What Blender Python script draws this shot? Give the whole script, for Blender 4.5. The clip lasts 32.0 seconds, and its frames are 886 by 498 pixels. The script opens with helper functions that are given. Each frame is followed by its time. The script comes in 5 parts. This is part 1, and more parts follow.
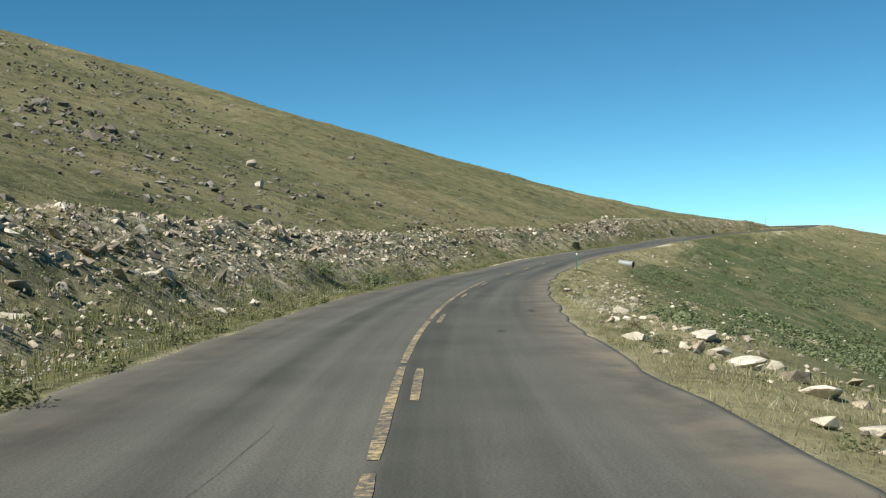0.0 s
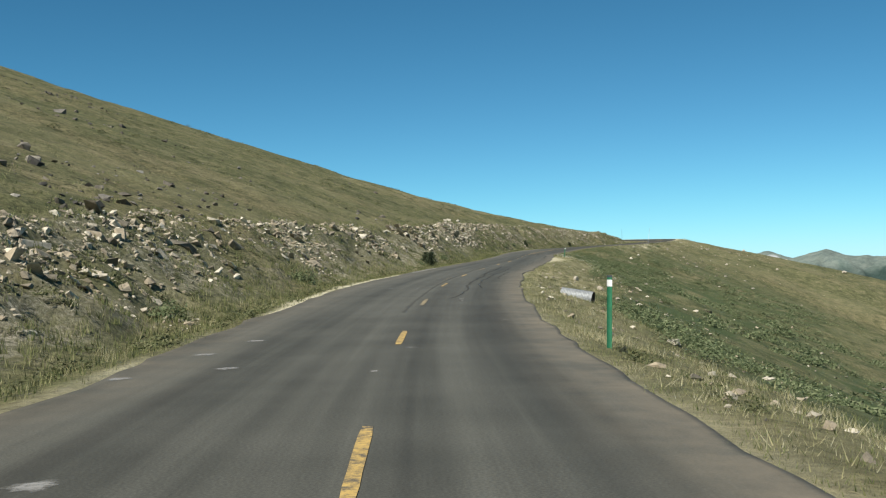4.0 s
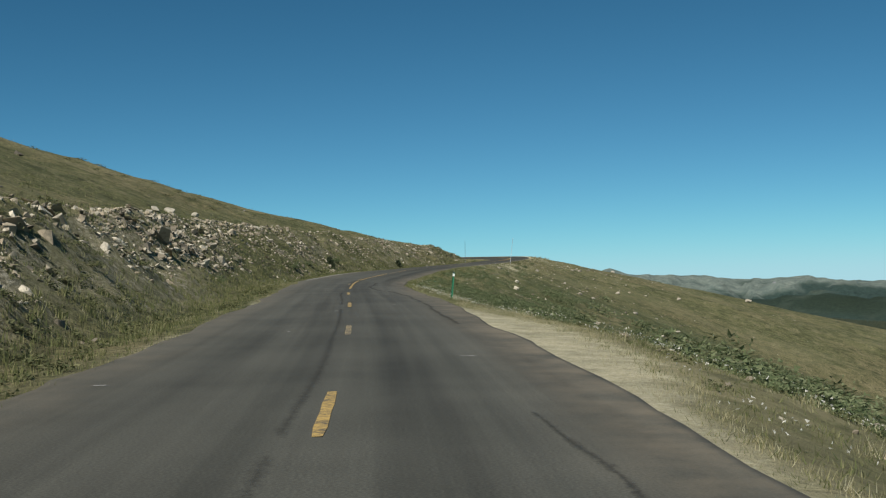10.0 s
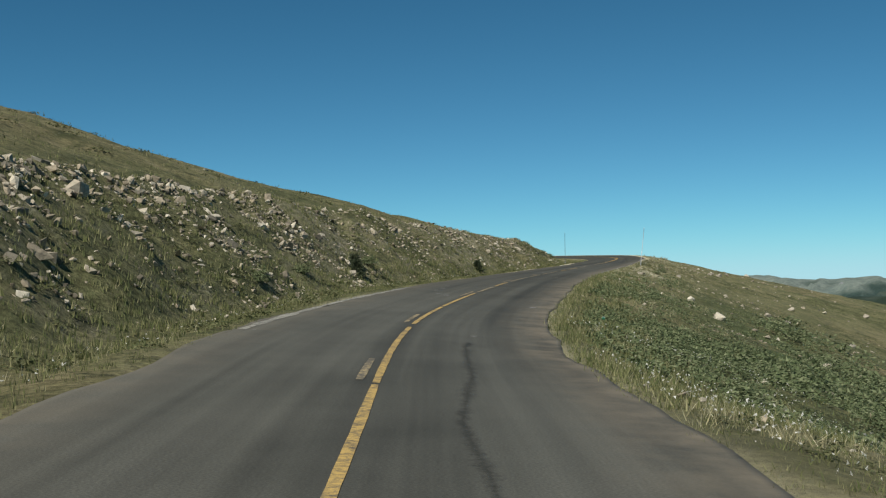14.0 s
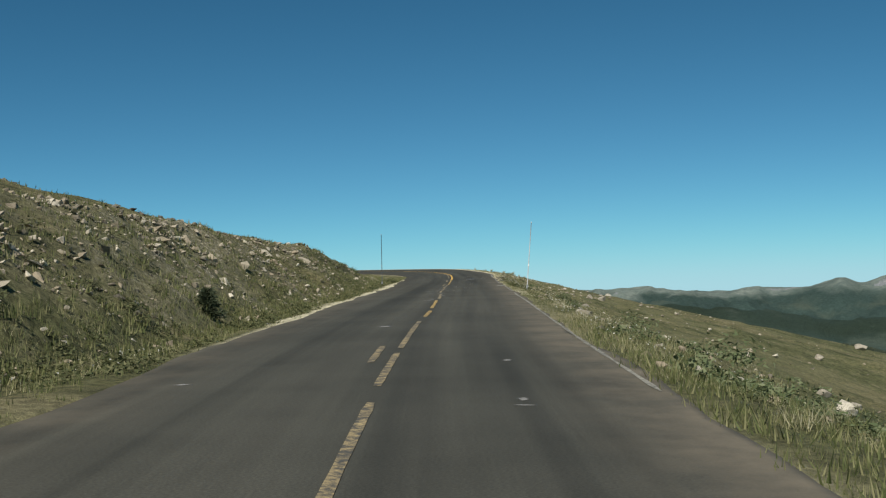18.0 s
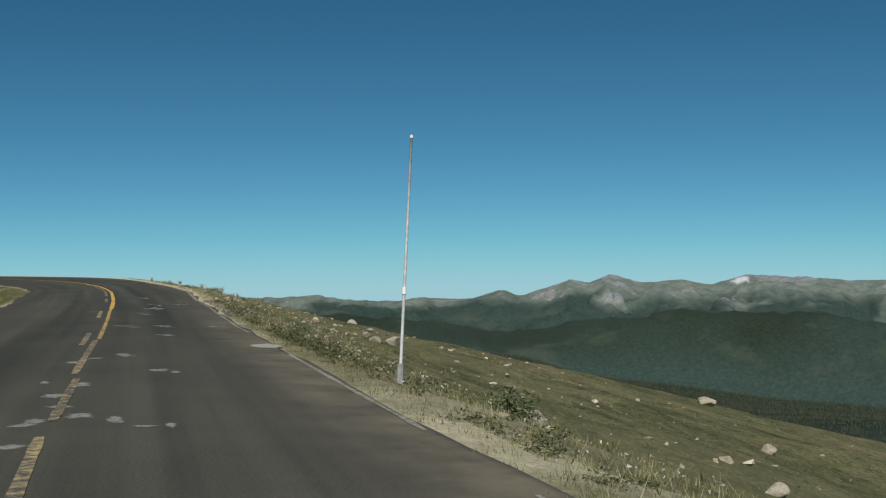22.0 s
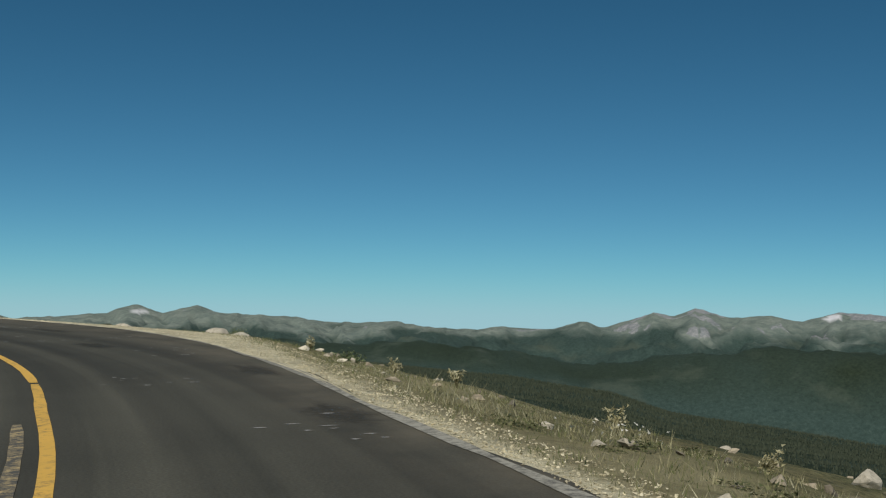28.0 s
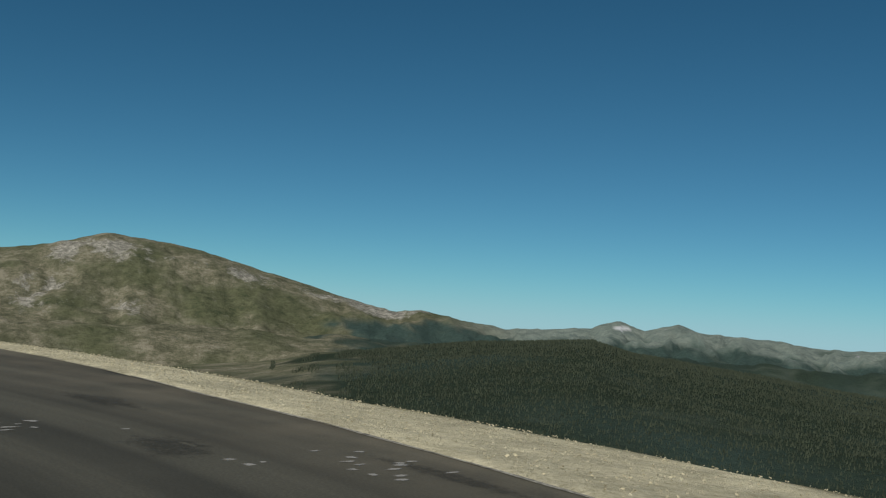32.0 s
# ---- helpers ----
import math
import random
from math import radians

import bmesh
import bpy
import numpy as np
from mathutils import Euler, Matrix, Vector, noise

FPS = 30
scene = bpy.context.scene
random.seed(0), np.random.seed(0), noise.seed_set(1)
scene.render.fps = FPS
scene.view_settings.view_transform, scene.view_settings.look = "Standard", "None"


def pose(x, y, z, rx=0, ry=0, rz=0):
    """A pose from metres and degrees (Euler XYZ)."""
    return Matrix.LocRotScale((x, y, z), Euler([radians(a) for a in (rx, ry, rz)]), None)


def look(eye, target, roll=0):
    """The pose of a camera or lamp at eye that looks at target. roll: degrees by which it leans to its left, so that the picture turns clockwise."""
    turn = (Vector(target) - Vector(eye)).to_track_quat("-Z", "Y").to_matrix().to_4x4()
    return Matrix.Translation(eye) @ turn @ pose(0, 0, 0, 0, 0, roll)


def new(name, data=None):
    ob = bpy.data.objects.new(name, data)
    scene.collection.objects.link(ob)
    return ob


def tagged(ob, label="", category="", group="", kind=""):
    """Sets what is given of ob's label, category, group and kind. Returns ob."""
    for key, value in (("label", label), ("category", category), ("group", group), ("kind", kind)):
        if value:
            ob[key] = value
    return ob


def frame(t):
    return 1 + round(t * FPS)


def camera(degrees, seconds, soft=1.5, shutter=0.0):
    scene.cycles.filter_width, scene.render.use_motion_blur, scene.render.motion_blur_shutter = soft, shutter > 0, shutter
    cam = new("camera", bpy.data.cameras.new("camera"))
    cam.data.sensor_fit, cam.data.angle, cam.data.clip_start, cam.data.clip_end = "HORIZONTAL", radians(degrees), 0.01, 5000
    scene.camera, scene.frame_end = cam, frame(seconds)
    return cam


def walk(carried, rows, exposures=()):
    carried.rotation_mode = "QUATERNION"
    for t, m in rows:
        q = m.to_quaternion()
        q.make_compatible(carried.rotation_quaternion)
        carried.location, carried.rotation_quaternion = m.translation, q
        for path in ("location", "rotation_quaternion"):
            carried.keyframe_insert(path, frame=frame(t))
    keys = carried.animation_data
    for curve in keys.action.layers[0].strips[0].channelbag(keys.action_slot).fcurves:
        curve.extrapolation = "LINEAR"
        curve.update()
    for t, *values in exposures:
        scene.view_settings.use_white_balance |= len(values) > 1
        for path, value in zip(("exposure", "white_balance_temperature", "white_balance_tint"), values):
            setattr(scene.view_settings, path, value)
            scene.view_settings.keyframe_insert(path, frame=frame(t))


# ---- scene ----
cam = camera(42.0, 32.0, 1.2)

# ---- camera ----
PATH = [
    (0, look((0.860, -0.150, 2.545), (0.859, 9.848, 2.697), -1.10)),
    (0.5, look((0.691, 7.344, 2.617), (0.882, 17.340, 2.787), -1.24)),
    (1, look((0.740, 14.718, 2.706), (1.119, 24.707, 2.911), -1.23)),
    (1.5, look((0.870, 22.172, 2.812), (1.475, 32.149, 3.055), -1.02)),
    (2, look((1.209, 29.247, 2.903), (2.042, 39.207, 3.158), -0.69)),
    (2.5, look((1.704, 36.598, 3.019), (2.787, 46.535, 3.251), -0.45)),
    (3, look((2.242, 43.825, 3.114), (3.544, 53.735, 3.348), 0.43)),
    (3.5, look((2.931, 50.816, 3.215), (4.416, 60.701, 3.448), 0.25)),
    (4, look((3.800, 58.104, 3.328), (5.487, 67.956, 3.579), -0.69)),
    (4.5, look((5.047, 65.216, 3.434), (6.904, 75.036, 3.714), -1.49)),
    (6.5, look((9.733, 92.328, 4.200), (12.198, 102.011, 4.615), -0.31)),
    (7, look((11.170, 99.226, 4.419), (13.790, 108.868, 4.826), -0.45)),
    (7.5, look((12.760, 106.082, 4.624), (15.537, 115.681, 4.996), -0.88)),
    (8, look((14.499, 112.770, 4.818), (17.453, 122.317, 5.176), -1.90)),
    (8.5, look((16.384, 119.277, 5.022), (19.523, 128.765, 5.384), -2.70)),
    (9, look((18.324, 125.734, 5.232), (21.637, 135.162, 5.599), -2.31)),
    (9.5, look((20.251, 132.181, 5.444), (23.675, 141.568, 5.822), -1.87)),
    (10, look((22.179, 138.615, 5.672), (25.624, 147.995, 6.063), -0.91)),
    (10.5, look((24.148, 144.982, 5.896), (27.565, 154.372, 6.279), 0.18)),
    (11, look((26.063, 151.235, 6.097), (29.419, 160.648, 6.470), 0.70)),
    (11.5, look((27.888, 157.412, 6.292), (31.183, 166.846, 6.672), 0.27)),
    (12, look((29.659, 163.544, 6.492), (32.909, 172.994, 6.863), -0.25)),
    (12.5, look((31.466, 169.911, 6.711), (34.642, 179.385, 7.113), -0.04)),
    (13, look((33.067, 175.929, 6.910), (36.153, 185.431, 7.327), 0.33)),
    (13.5, look((34.660, 181.713, 7.154), (37.664, 191.243, 7.548), 0.19)),
    (15.5, look((41.659, 204.991, 7.769), (44.918, 214.437, 8.160), -4.29)),
    (16, look((43.634, 210.600, 7.980), (47.201, 219.932, 8.412), -3.62)),
    (16.5, look((45.993, 216.029, 8.245), (49.922, 225.212, 8.732), -3.24)),
    (17, look((48.326, 221.386, 8.533), (52.564, 230.429, 9.030), -3.37)),
    (17.5, look((50.723, 226.634, 8.805), (55.225, 235.550, 9.278), -2.30)),
    (18, look((53.146, 231.708, 9.071), (57.851, 240.520, 9.536), -1.32)),
    (18.5, look((55.622, 236.719, 9.304), (60.511, 245.431, 9.748), -0.82)),
    (19, look((58.165, 241.661, 9.517), (63.216, 250.280, 9.975), 0.22)),
    (19.5, look((60.809, 246.447, 9.720), (66.047, 254.952, 10.194), 0.55)),
    (20, look((63.565, 251.306, 9.905), (69.341, 259.454, 10.394), 0.39)),
    (20.5, look((66.034, 255.890, 10.114), (72.297, 263.669, 10.613), -0.71)),
    (21, look((68.595, 260.376, 10.317), (75.273, 267.803, 10.810), -1.33)),
    (21.5, look((71.060, 264.710, 10.486), (78.011, 271.884, 10.954), -1.12)),
    (22, look((73.414, 268.885, 10.640), (80.400, 276.023, 11.131), -0.40)),
    (22.5, look((75.583, 272.710, 10.780), (82.535, 279.878, 11.309), -0.28)),
    (23, look((77.817, 276.790, 10.996), (84.723, 283.999, 11.564), -0.02)),
    (23.5, look((80.076, 280.795, 11.131), (86.937, 288.049, 11.678), -0.48)),
    (24, look((82.280, 284.883, 11.294), (89.101, 292.174, 11.858), -0.52)),
    (24.5, look((84.643, 289.083, 11.485), (91.462, 296.374, 12.070), -0.34)),
    (25, look((87.208, 293.349, 11.692), (94.013, 300.649, 12.315), -0.46)),
    (25.5, look((89.759, 297.746, 11.901), (96.552, 305.057, 12.538), -0.60)),
    (27.5, look((99.174, 316.058, 12.701), (105.777, 323.533, 13.425), 0.51)),
    (28, look((101.324, 320.217, 12.916), (107.804, 327.798, 13.644), 1.29)),
    (28.5, look((103.313, 324.166, 13.092), (109.645, 331.872, 13.814), 1.98)),
    (29, look((105.051, 327.998, 13.264), (111.197, 335.853, 13.990), 2.81)),
    (29.5, look((106.485, 331.417, 13.411), (112.392, 339.453, 14.140), 3.47)),
    (30, look((107.815, 334.932, 13.535), (113.426, 343.178, 14.259), 3.92)),
    (30.5, look((108.811, 338.104, 13.670), (114.028, 346.605, 14.380), 3.78)),
    (31, look((109.103, 340.463, 13.849), (113.778, 349.275, 14.553), 3.88)),
    (31.5, look((108.877, 343.325, 14.099), (112.677, 352.547, 14.808), 4.61)),
    (32, look((108.572, 346.221, 14.278), (111.467, 355.768, 14.968), 4.41)),
]
walk(cam, PATH, [(0, 1.14), (2, 1.14), (4, 0.92), (7, 0.6), (10, 0.42), (13, 0.46), (16, 0.54), (19, 0.3), (22, 0.18), (25, 0.12), (32, 0.05)])

# ---- world and sun ----
SUN_BEARING, SUN_UP = 228.0, 46.0
world = bpy.data.worlds.new("world")
scene.world = world
world.use_nodes = True
wn = world.node_tree
sky = wn.nodes.new("ShaderNodeTexSky")
sky.sky_type, sky.sun_disc = "NISHITA", False
sky.sun_elevation, sky.sun_rotation = radians(SUN_UP), radians(SUN_BEARING)
sky.altitude, sky.air_density, sky.dust_density, sky.ozone_density = 3600, 0.7, 0.0, 2.0
wn.nodes["Background"].inputs[1].default_value = 0.082
# thin, dry mountain air: each colour fades towards the zenith a little faster than the model has it, and levels off at the horizon
split, joined = wn.nodes.new("ShaderNodeSeparateColor"), wn.nodes.new("ShaderNodeCombineColor")
wn.links.new(sky.outputs[0], split.inputs[0])
for k, (power, scale, most) in enumerate(((1.374, 0.287, 3.7), (1.15, 0.643, 6.2), (1.094, 0.622, 7.0))):
    chain = split.outputs[k]
    for op, by in (("POWER", power), ("MULTIPLY", scale)):
        step = wn.nodes.new("ShaderNodeMath")
        step.operation, step.inputs[1].default_value = op, by
        wn.links.new(chain, step.inputs[0])
        chain = step.outputs[0]
    low = wn.nodes.new("ShaderNodeMath")
    low.operation, low.inputs[1].default_value, low.inputs[2].default_value = "SMOOTH_MIN", most, most * 0.5
    wn.links.new(chain, low.inputs[0])
    wn.links.new(low.outputs[0], joined.inputs[k])
wn.links.new(joined.outputs[0], wn.nodes["Background"].inputs[0])
sun = new("sun", bpy.data.lights.new("sun", "SUN"))
sun.data.energy, sun.data.angle, sun.data.color = 3.6, radians(0.5), (1.0, 0.95, 0.87)
to_sun = Vector((math.sin(radians(SUN_BEARING)) * math.cos(radians(SUN_UP)), math.cos(radians(SUN_BEARING)) * math.cos(radians(SUN_UP)), math.sin(radians(SUN_UP))))
sun.matrix_world = look(to_sun * 300, (0, 0, 0))


# ---- materials ----
class Nodes:
    """A node material with a few short ways to add to it."""

    def __init__(self, name, rough=0.9, spec=0.3):
        self.mat = bpy.data.materials.new(name)
        self.mat.use_nodes = True
        self.t = self.mat.node_tree
        self.b = self.t.nodes["Principled BSDF"]
        self.b.inputs["Roughness"].default_value = rough
        self.b.inputs["Specular IOR Level"].default_value = spec
        self.co = self.t.nodes.new("ShaderNodeTexCoord").outputs["Object"]

    def add(self, kind):
        return self.t.nodes.new("ShaderNode" + kind)

    def link(self, a, b):
        self.t.links.new(a, b)

    def noise(self, scale, detail=4, rough=0.55, co=None):
        n = self.add("TexNoise")
        n.inputs["Scale"].default_value, n.inputs["Detail"].default_value, n.inputs["Roughness"].default_value = scale, detail, rough
        self.link(co or self.co, n.inputs["Vector"])
        return n.outputs["Fac"]

    def stretch(self, co, scale):
        n = self.add("Mapping")
        n.inputs["Scale"].default_value = scale
        self.link(co, n.inputs["Vector"])
        return n.outputs[0]

    def ramp(self, fac, stops):
        n = self.add("ValToRGB")
        e = n.color_ramp.elements
        while len(e) < len(stops):
            e.new(0.5)
        for k, (at, col) in zip(e, stops):
            k.position = at
            k.color = (*col, 1) if isinstance(col, tuple) else (col, col, col, 1)
        self.link(fac, n.inputs[0])
        return n.outputs[0]

    def mix(self, fac, a, b, mode="MIX"):
        n = self.add("Mix")
        n.data_type, n.blend_type = "RGBA", mode
        for k, v in ((n.inputs[0], fac), (n.inputs[6], a), (n.inputs[7], b)):
            if isinstance(v, (int, float)):
                k.default_value = v
            elif isinstance(v, tuple):
                k.default_value = (*v, 1)
            else:
                self.link(v, k)
        return n.outputs[2]

    def math(self, op, a, b=0.0):
        n = self.add("Math")
        n.operation = op
        for k, v in zip(n.inputs, (a, b)):
            if isinstance(v, (int, float)):
                k.default_value = v
            else:
                self.link(v, k)
        return n.outputs[0]

    def attr(self, name):
        n = self.add("Attribute")
        n.attribute_name = name
        return n.outputs["Fac"]

    def random(self, island=True):
        return self.add("NewGeometry").outputs["Random Per Island"] if island else self.add("ObjectInfo").outputs["Random"]

    def done(self, col, bump=None, strength=0.4, distance=0.05, rough=None):
        if isinstance(col, tuple):
            self.b.inputs["Base Color"].default_value = (*col, 1)
        else:
            self.link(col, self.b.inputs["Base Color"])
        if bump is not None:
            n = self.add("Bump")
            n.inputs["Strength"].default_value, n.inputs["Distance"].default_value = strength, distance
            self.link(bump, n.inputs["Height"])
            self.link(n.outputs[0], self.b.inputs["Normal"])
        if rough is not None:
            self.link(rough, self.b.inputs["Roughness"])
        return self.mat


def make_turf():
    """Alpine turf: olive and straw patches, dark sedge, bare gravel where the attribute says so."""
    m = Nodes("turf", 0.95, 0.15)
    wide = m.ramp(m.noise(0.045, 5, 0.6), [(0.36, (0.098, 0.106, 0.048)), (0.5, (0.146, 0.142, 0.066)), (0.62, (0.205, 0.172, 0.092)), (0.75, (0.118, 0.128, 0.058))])
    mid = m.ramp(m.noise(0.55, 5, 0.65), [(0.38, (0.058, 0.070, 0.032)), (0.52, (0.145, 0.142, 0.066)), (0.68, (0.26, 0.23, 0.135))])
    col = m.mix(0.5, wide, mid)
    fine = m.ramp(m.noise(4.5, 5, 0.78), [(0.32, 0.34), (0.5, 1.0), (0.68, 1.6)])
    col = m.mix(1.0, col, fine, "MULTIPLY")
    along = m.noise(1.0, 5, 0.65, m.stretch(m.co, (0.5, 0.16, 0.9)))  # streaks of sedge that follow the slope
    col = m.mix(m.ramp(along, [(0.54, 0.0), (0.68, 0.75)]), col, (0.050, 0.060, 0.024))
    clump = m.ramp(m.noise(0.8, 7, 0.82), [(0.54, 0.0), (0.62, 0.85)])
    col = m.mix(clump, col, (0.034, 0.040, 0.020))
    fleck = m.ramp(m.noise(1.4, 6, 0.85), [(0.63, 0.0), (0.68, 0.8)])
    col = m.mix(fleck, col, (0.24, 0.225, 0.19))
    stone = m.ramp(m.noise(5.0, 6, 0.8), [(0.36, (0.085, 0.082, 0.052)), (0.5, (0.25, 0.23, 0.16)), (0.62, (0.52, 0.475, 0.37))])
    bare = m.math("MULTIPLY", m.attr("bare"), m.ramp(m.noise(1.3, 5, 0.7), [(0.36, 0.1), (0.56, 1.0)]))
    col = m.mix(bare, col, stone)
    grit = m.ramp(m.noise(14.0, 5, 0.8), [(0.3, (0.41, 0.37, 0.235)), (0.5, (0.69, 0.63, 0.435)), (0.7, (0.80, 0.75, 0.56))])
    grit = m.mix(1.0, grit, m.ramp(m.noise(1.1, 4, 0.65), [(0.35, 0.76), (0.62, 1.12)]), "MULTIPLY")
    col = m.mix(m.math("MULTIPLY", m.attr("grit"), m.ramp(m.noise(2.4, 5, 0.75), [(0.30, 0.68), (0.52, 1.0)])), col, grit)
    dry = m.math("MULTIPLY", m.attr("dry"), m.ramp(m.noise(0.8, 4, 0.6), [(0.35, 0.2), (0.6, 0.9)]))
    col = m.mix(dry, col, (0.325, 0.292, 0.165))
    lush = m.math("MULTIPLY", m.attr("lush"), m.ramp(m.noise(0.25, 4, 0.6), [(0.38, 0.1), (0.55, 0.9)]))
    col = m.mix(lush, col, (0.06, 0.088, 0.035))
    return m.done(col, m.noise(7.0, 6, 0.75), 0.9, 0.12)


def make_asphalt():
    """Old chip-sealed asphalt: long wheel streaks, sealed cracks and pale worn spots. UV: metres along, metres across."""
    m = Nodes("asphalt", 0.82, 0.35)
    uv = m.add("UVMap").outputs[0]
    streak = m.noise(1.0, 5, 0.62, m.stretch(uv, (0.03, 2.0, 1)))
    tracks = m.noise(1.0, 2, 0.5, m.stretch(uv, (0.012, 0.85, 1)))
    col = m.ramp(streak, [(0.36, (0.030, 0.030, 0.023)), (0.5, (0.065, 0.066, 0.052)), (0.64, (0.116, 0.117, 0.094))])
    col = m.mix(0.55, col, m.ramp(tracks, [(0.42, (0.036, 0.036, 0.028)), (0.58, (0.106, 0.105, 0.085))]))
    blot = m.noise(0.35, 5, 0.6, uv)
    col = m.mix(0.35, col, m.ramp(blot, [(0.35, (0.040, 0.040, 0.032)), (0.6, (0.088, 0.087, 0.071))]))
    chips = m.ramp(m.noise(38, 3, 0.7, uv), [(0.33, 0.72), (0.5, 1.0), (0.7, 1.4)])
    col = m.mix(1.0, col, chips, "MULTIPLY")
    col = m.mix(m.attr("newer"), col, m.mix(1.0, col, (0.74, 0.715, 0.65), "MULTIPLY"))  # a darker, younger coat past the crest
    dust = m.math("MULTIPLY", m.attr("dusty"), m.ramp(m.noise(0.9, 5, 0.65, uv), [(0.35, 0.15), (0.65, 0.8)]))
    col = m.mix(dust, col, (0.20, 0.17, 0.12))
    return m.done(col, m.noise(55, 4, 0.7, uv), 0.35, 0.01)


def make_paint(name, col, worn):
    """Road paint, worn through to the asphalt in specks."""
    m = Nodes(name, 0.7, 0.3)
    wide = m.math("MULTIPLY", m.math("SUBTRACT", m.noise(0.6, 3), 0.5), 0.25)
    f = m.ramp(m.math("ADD", m.noise(9.0, 6, 0.8), wide), [(worn - 0.09, 0.0), (worn + 0.12, 1.0)])
    shade = m.mix(m.noise(1.2, 3), col, tuple(c * 0.72 for c in col))
    return m.done(m.mix(f, (0.080, 0.077, 0.066), shade))


def make_spot(name, col, strength=0.85):
    """A worn patch that frays out towards its rim, where the attribute core falls to nothing."""
    m = Nodes(name, 0.75, 0.3)
    m.mat.node_tree.nodes["Principled BSDF"].inputs["Alpha"].default_value = 1.0
    f = m.math("ADD", m.math("MULTIPLY", m.attr("core"), 0.36), m.math("MULTIPLY", m.noise(9.0, 6, 0.85), 0.9))
    f = m.ramp(f, [(0.60, 0.0), (0.84, 1.0)])
    m.done(m.mix(m.noise(30, 3, 0.7), col, tuple(c * 0.6 for c in col)))
    out, clear, both = m.t.nodes["Material Output"], m.add("BsdfTransparent"), m.add("MixShader")
    m.link(m.math("MULTIPLY", f, strength), both.inputs[0])
    m.link(clear.outputs[0], both.inputs[1])
    m.link(m.b.outputs[0], both.inputs[2])
    m.link(both.outputs[0], out.inputs[0])
    return m.mat


def make_stone(name, pale, dark, island=True, lichen=0.25):
    m = Nodes(name, 0.9, 0.25)
    part_way = tuple(d + (p - d) * w for d, p, w in zip(dark, pale, (0.42, 0.37, 0.31)))
    most = tuple(d + (p - d) * 0.55 for d, p in zip(dark, pale))
    tone = m.ramp(m.random(island), [(0.0, dark), (0.45, part_way), (0.85, most), (1.0, pale)])
    grain = m.ramp(m.noise(5.0, 6, 0.75), [(0.3, 0.55), (0.5, 1.0), (0.7, 1.25)])
    col = m.mix(1.0, tone, grain, "MULTIPLY")
    spots = m.ramp(m.noise(2.2, 5, 0.7), [(0.56, 0.0), (0.66, lichen)])
    col = m.mix(spots, col, (0.10, 0.10, 0.06))
    return m.done(col, m.noise(9, 6, 0.7), 0.6, 0.06)


def make_leaf(name, a, b, c, rough=0.75):
    """Leaves and blades: each its own tint, with some light let through."""
    m = Nodes(name, rough, 0.25)
    col = m.ramp(m.random(), [(0.0, a), (0.55, b), (1.0, c)])
    m.done(col)
    out = m.t.nodes["Material Output"]
    thin, both = m.add("BsdfTranslucent"), m.add("MixShader")
    both.inputs[0].default_value = 0.25
    m.link(col, thin.inputs[0])
    m.link(m.b.outputs[0], both.inputs[1])
    m.link(thin.outputs[0], both.inputs[2])
    m.link(both.outputs[0], out.inputs[0])
    return m.mat


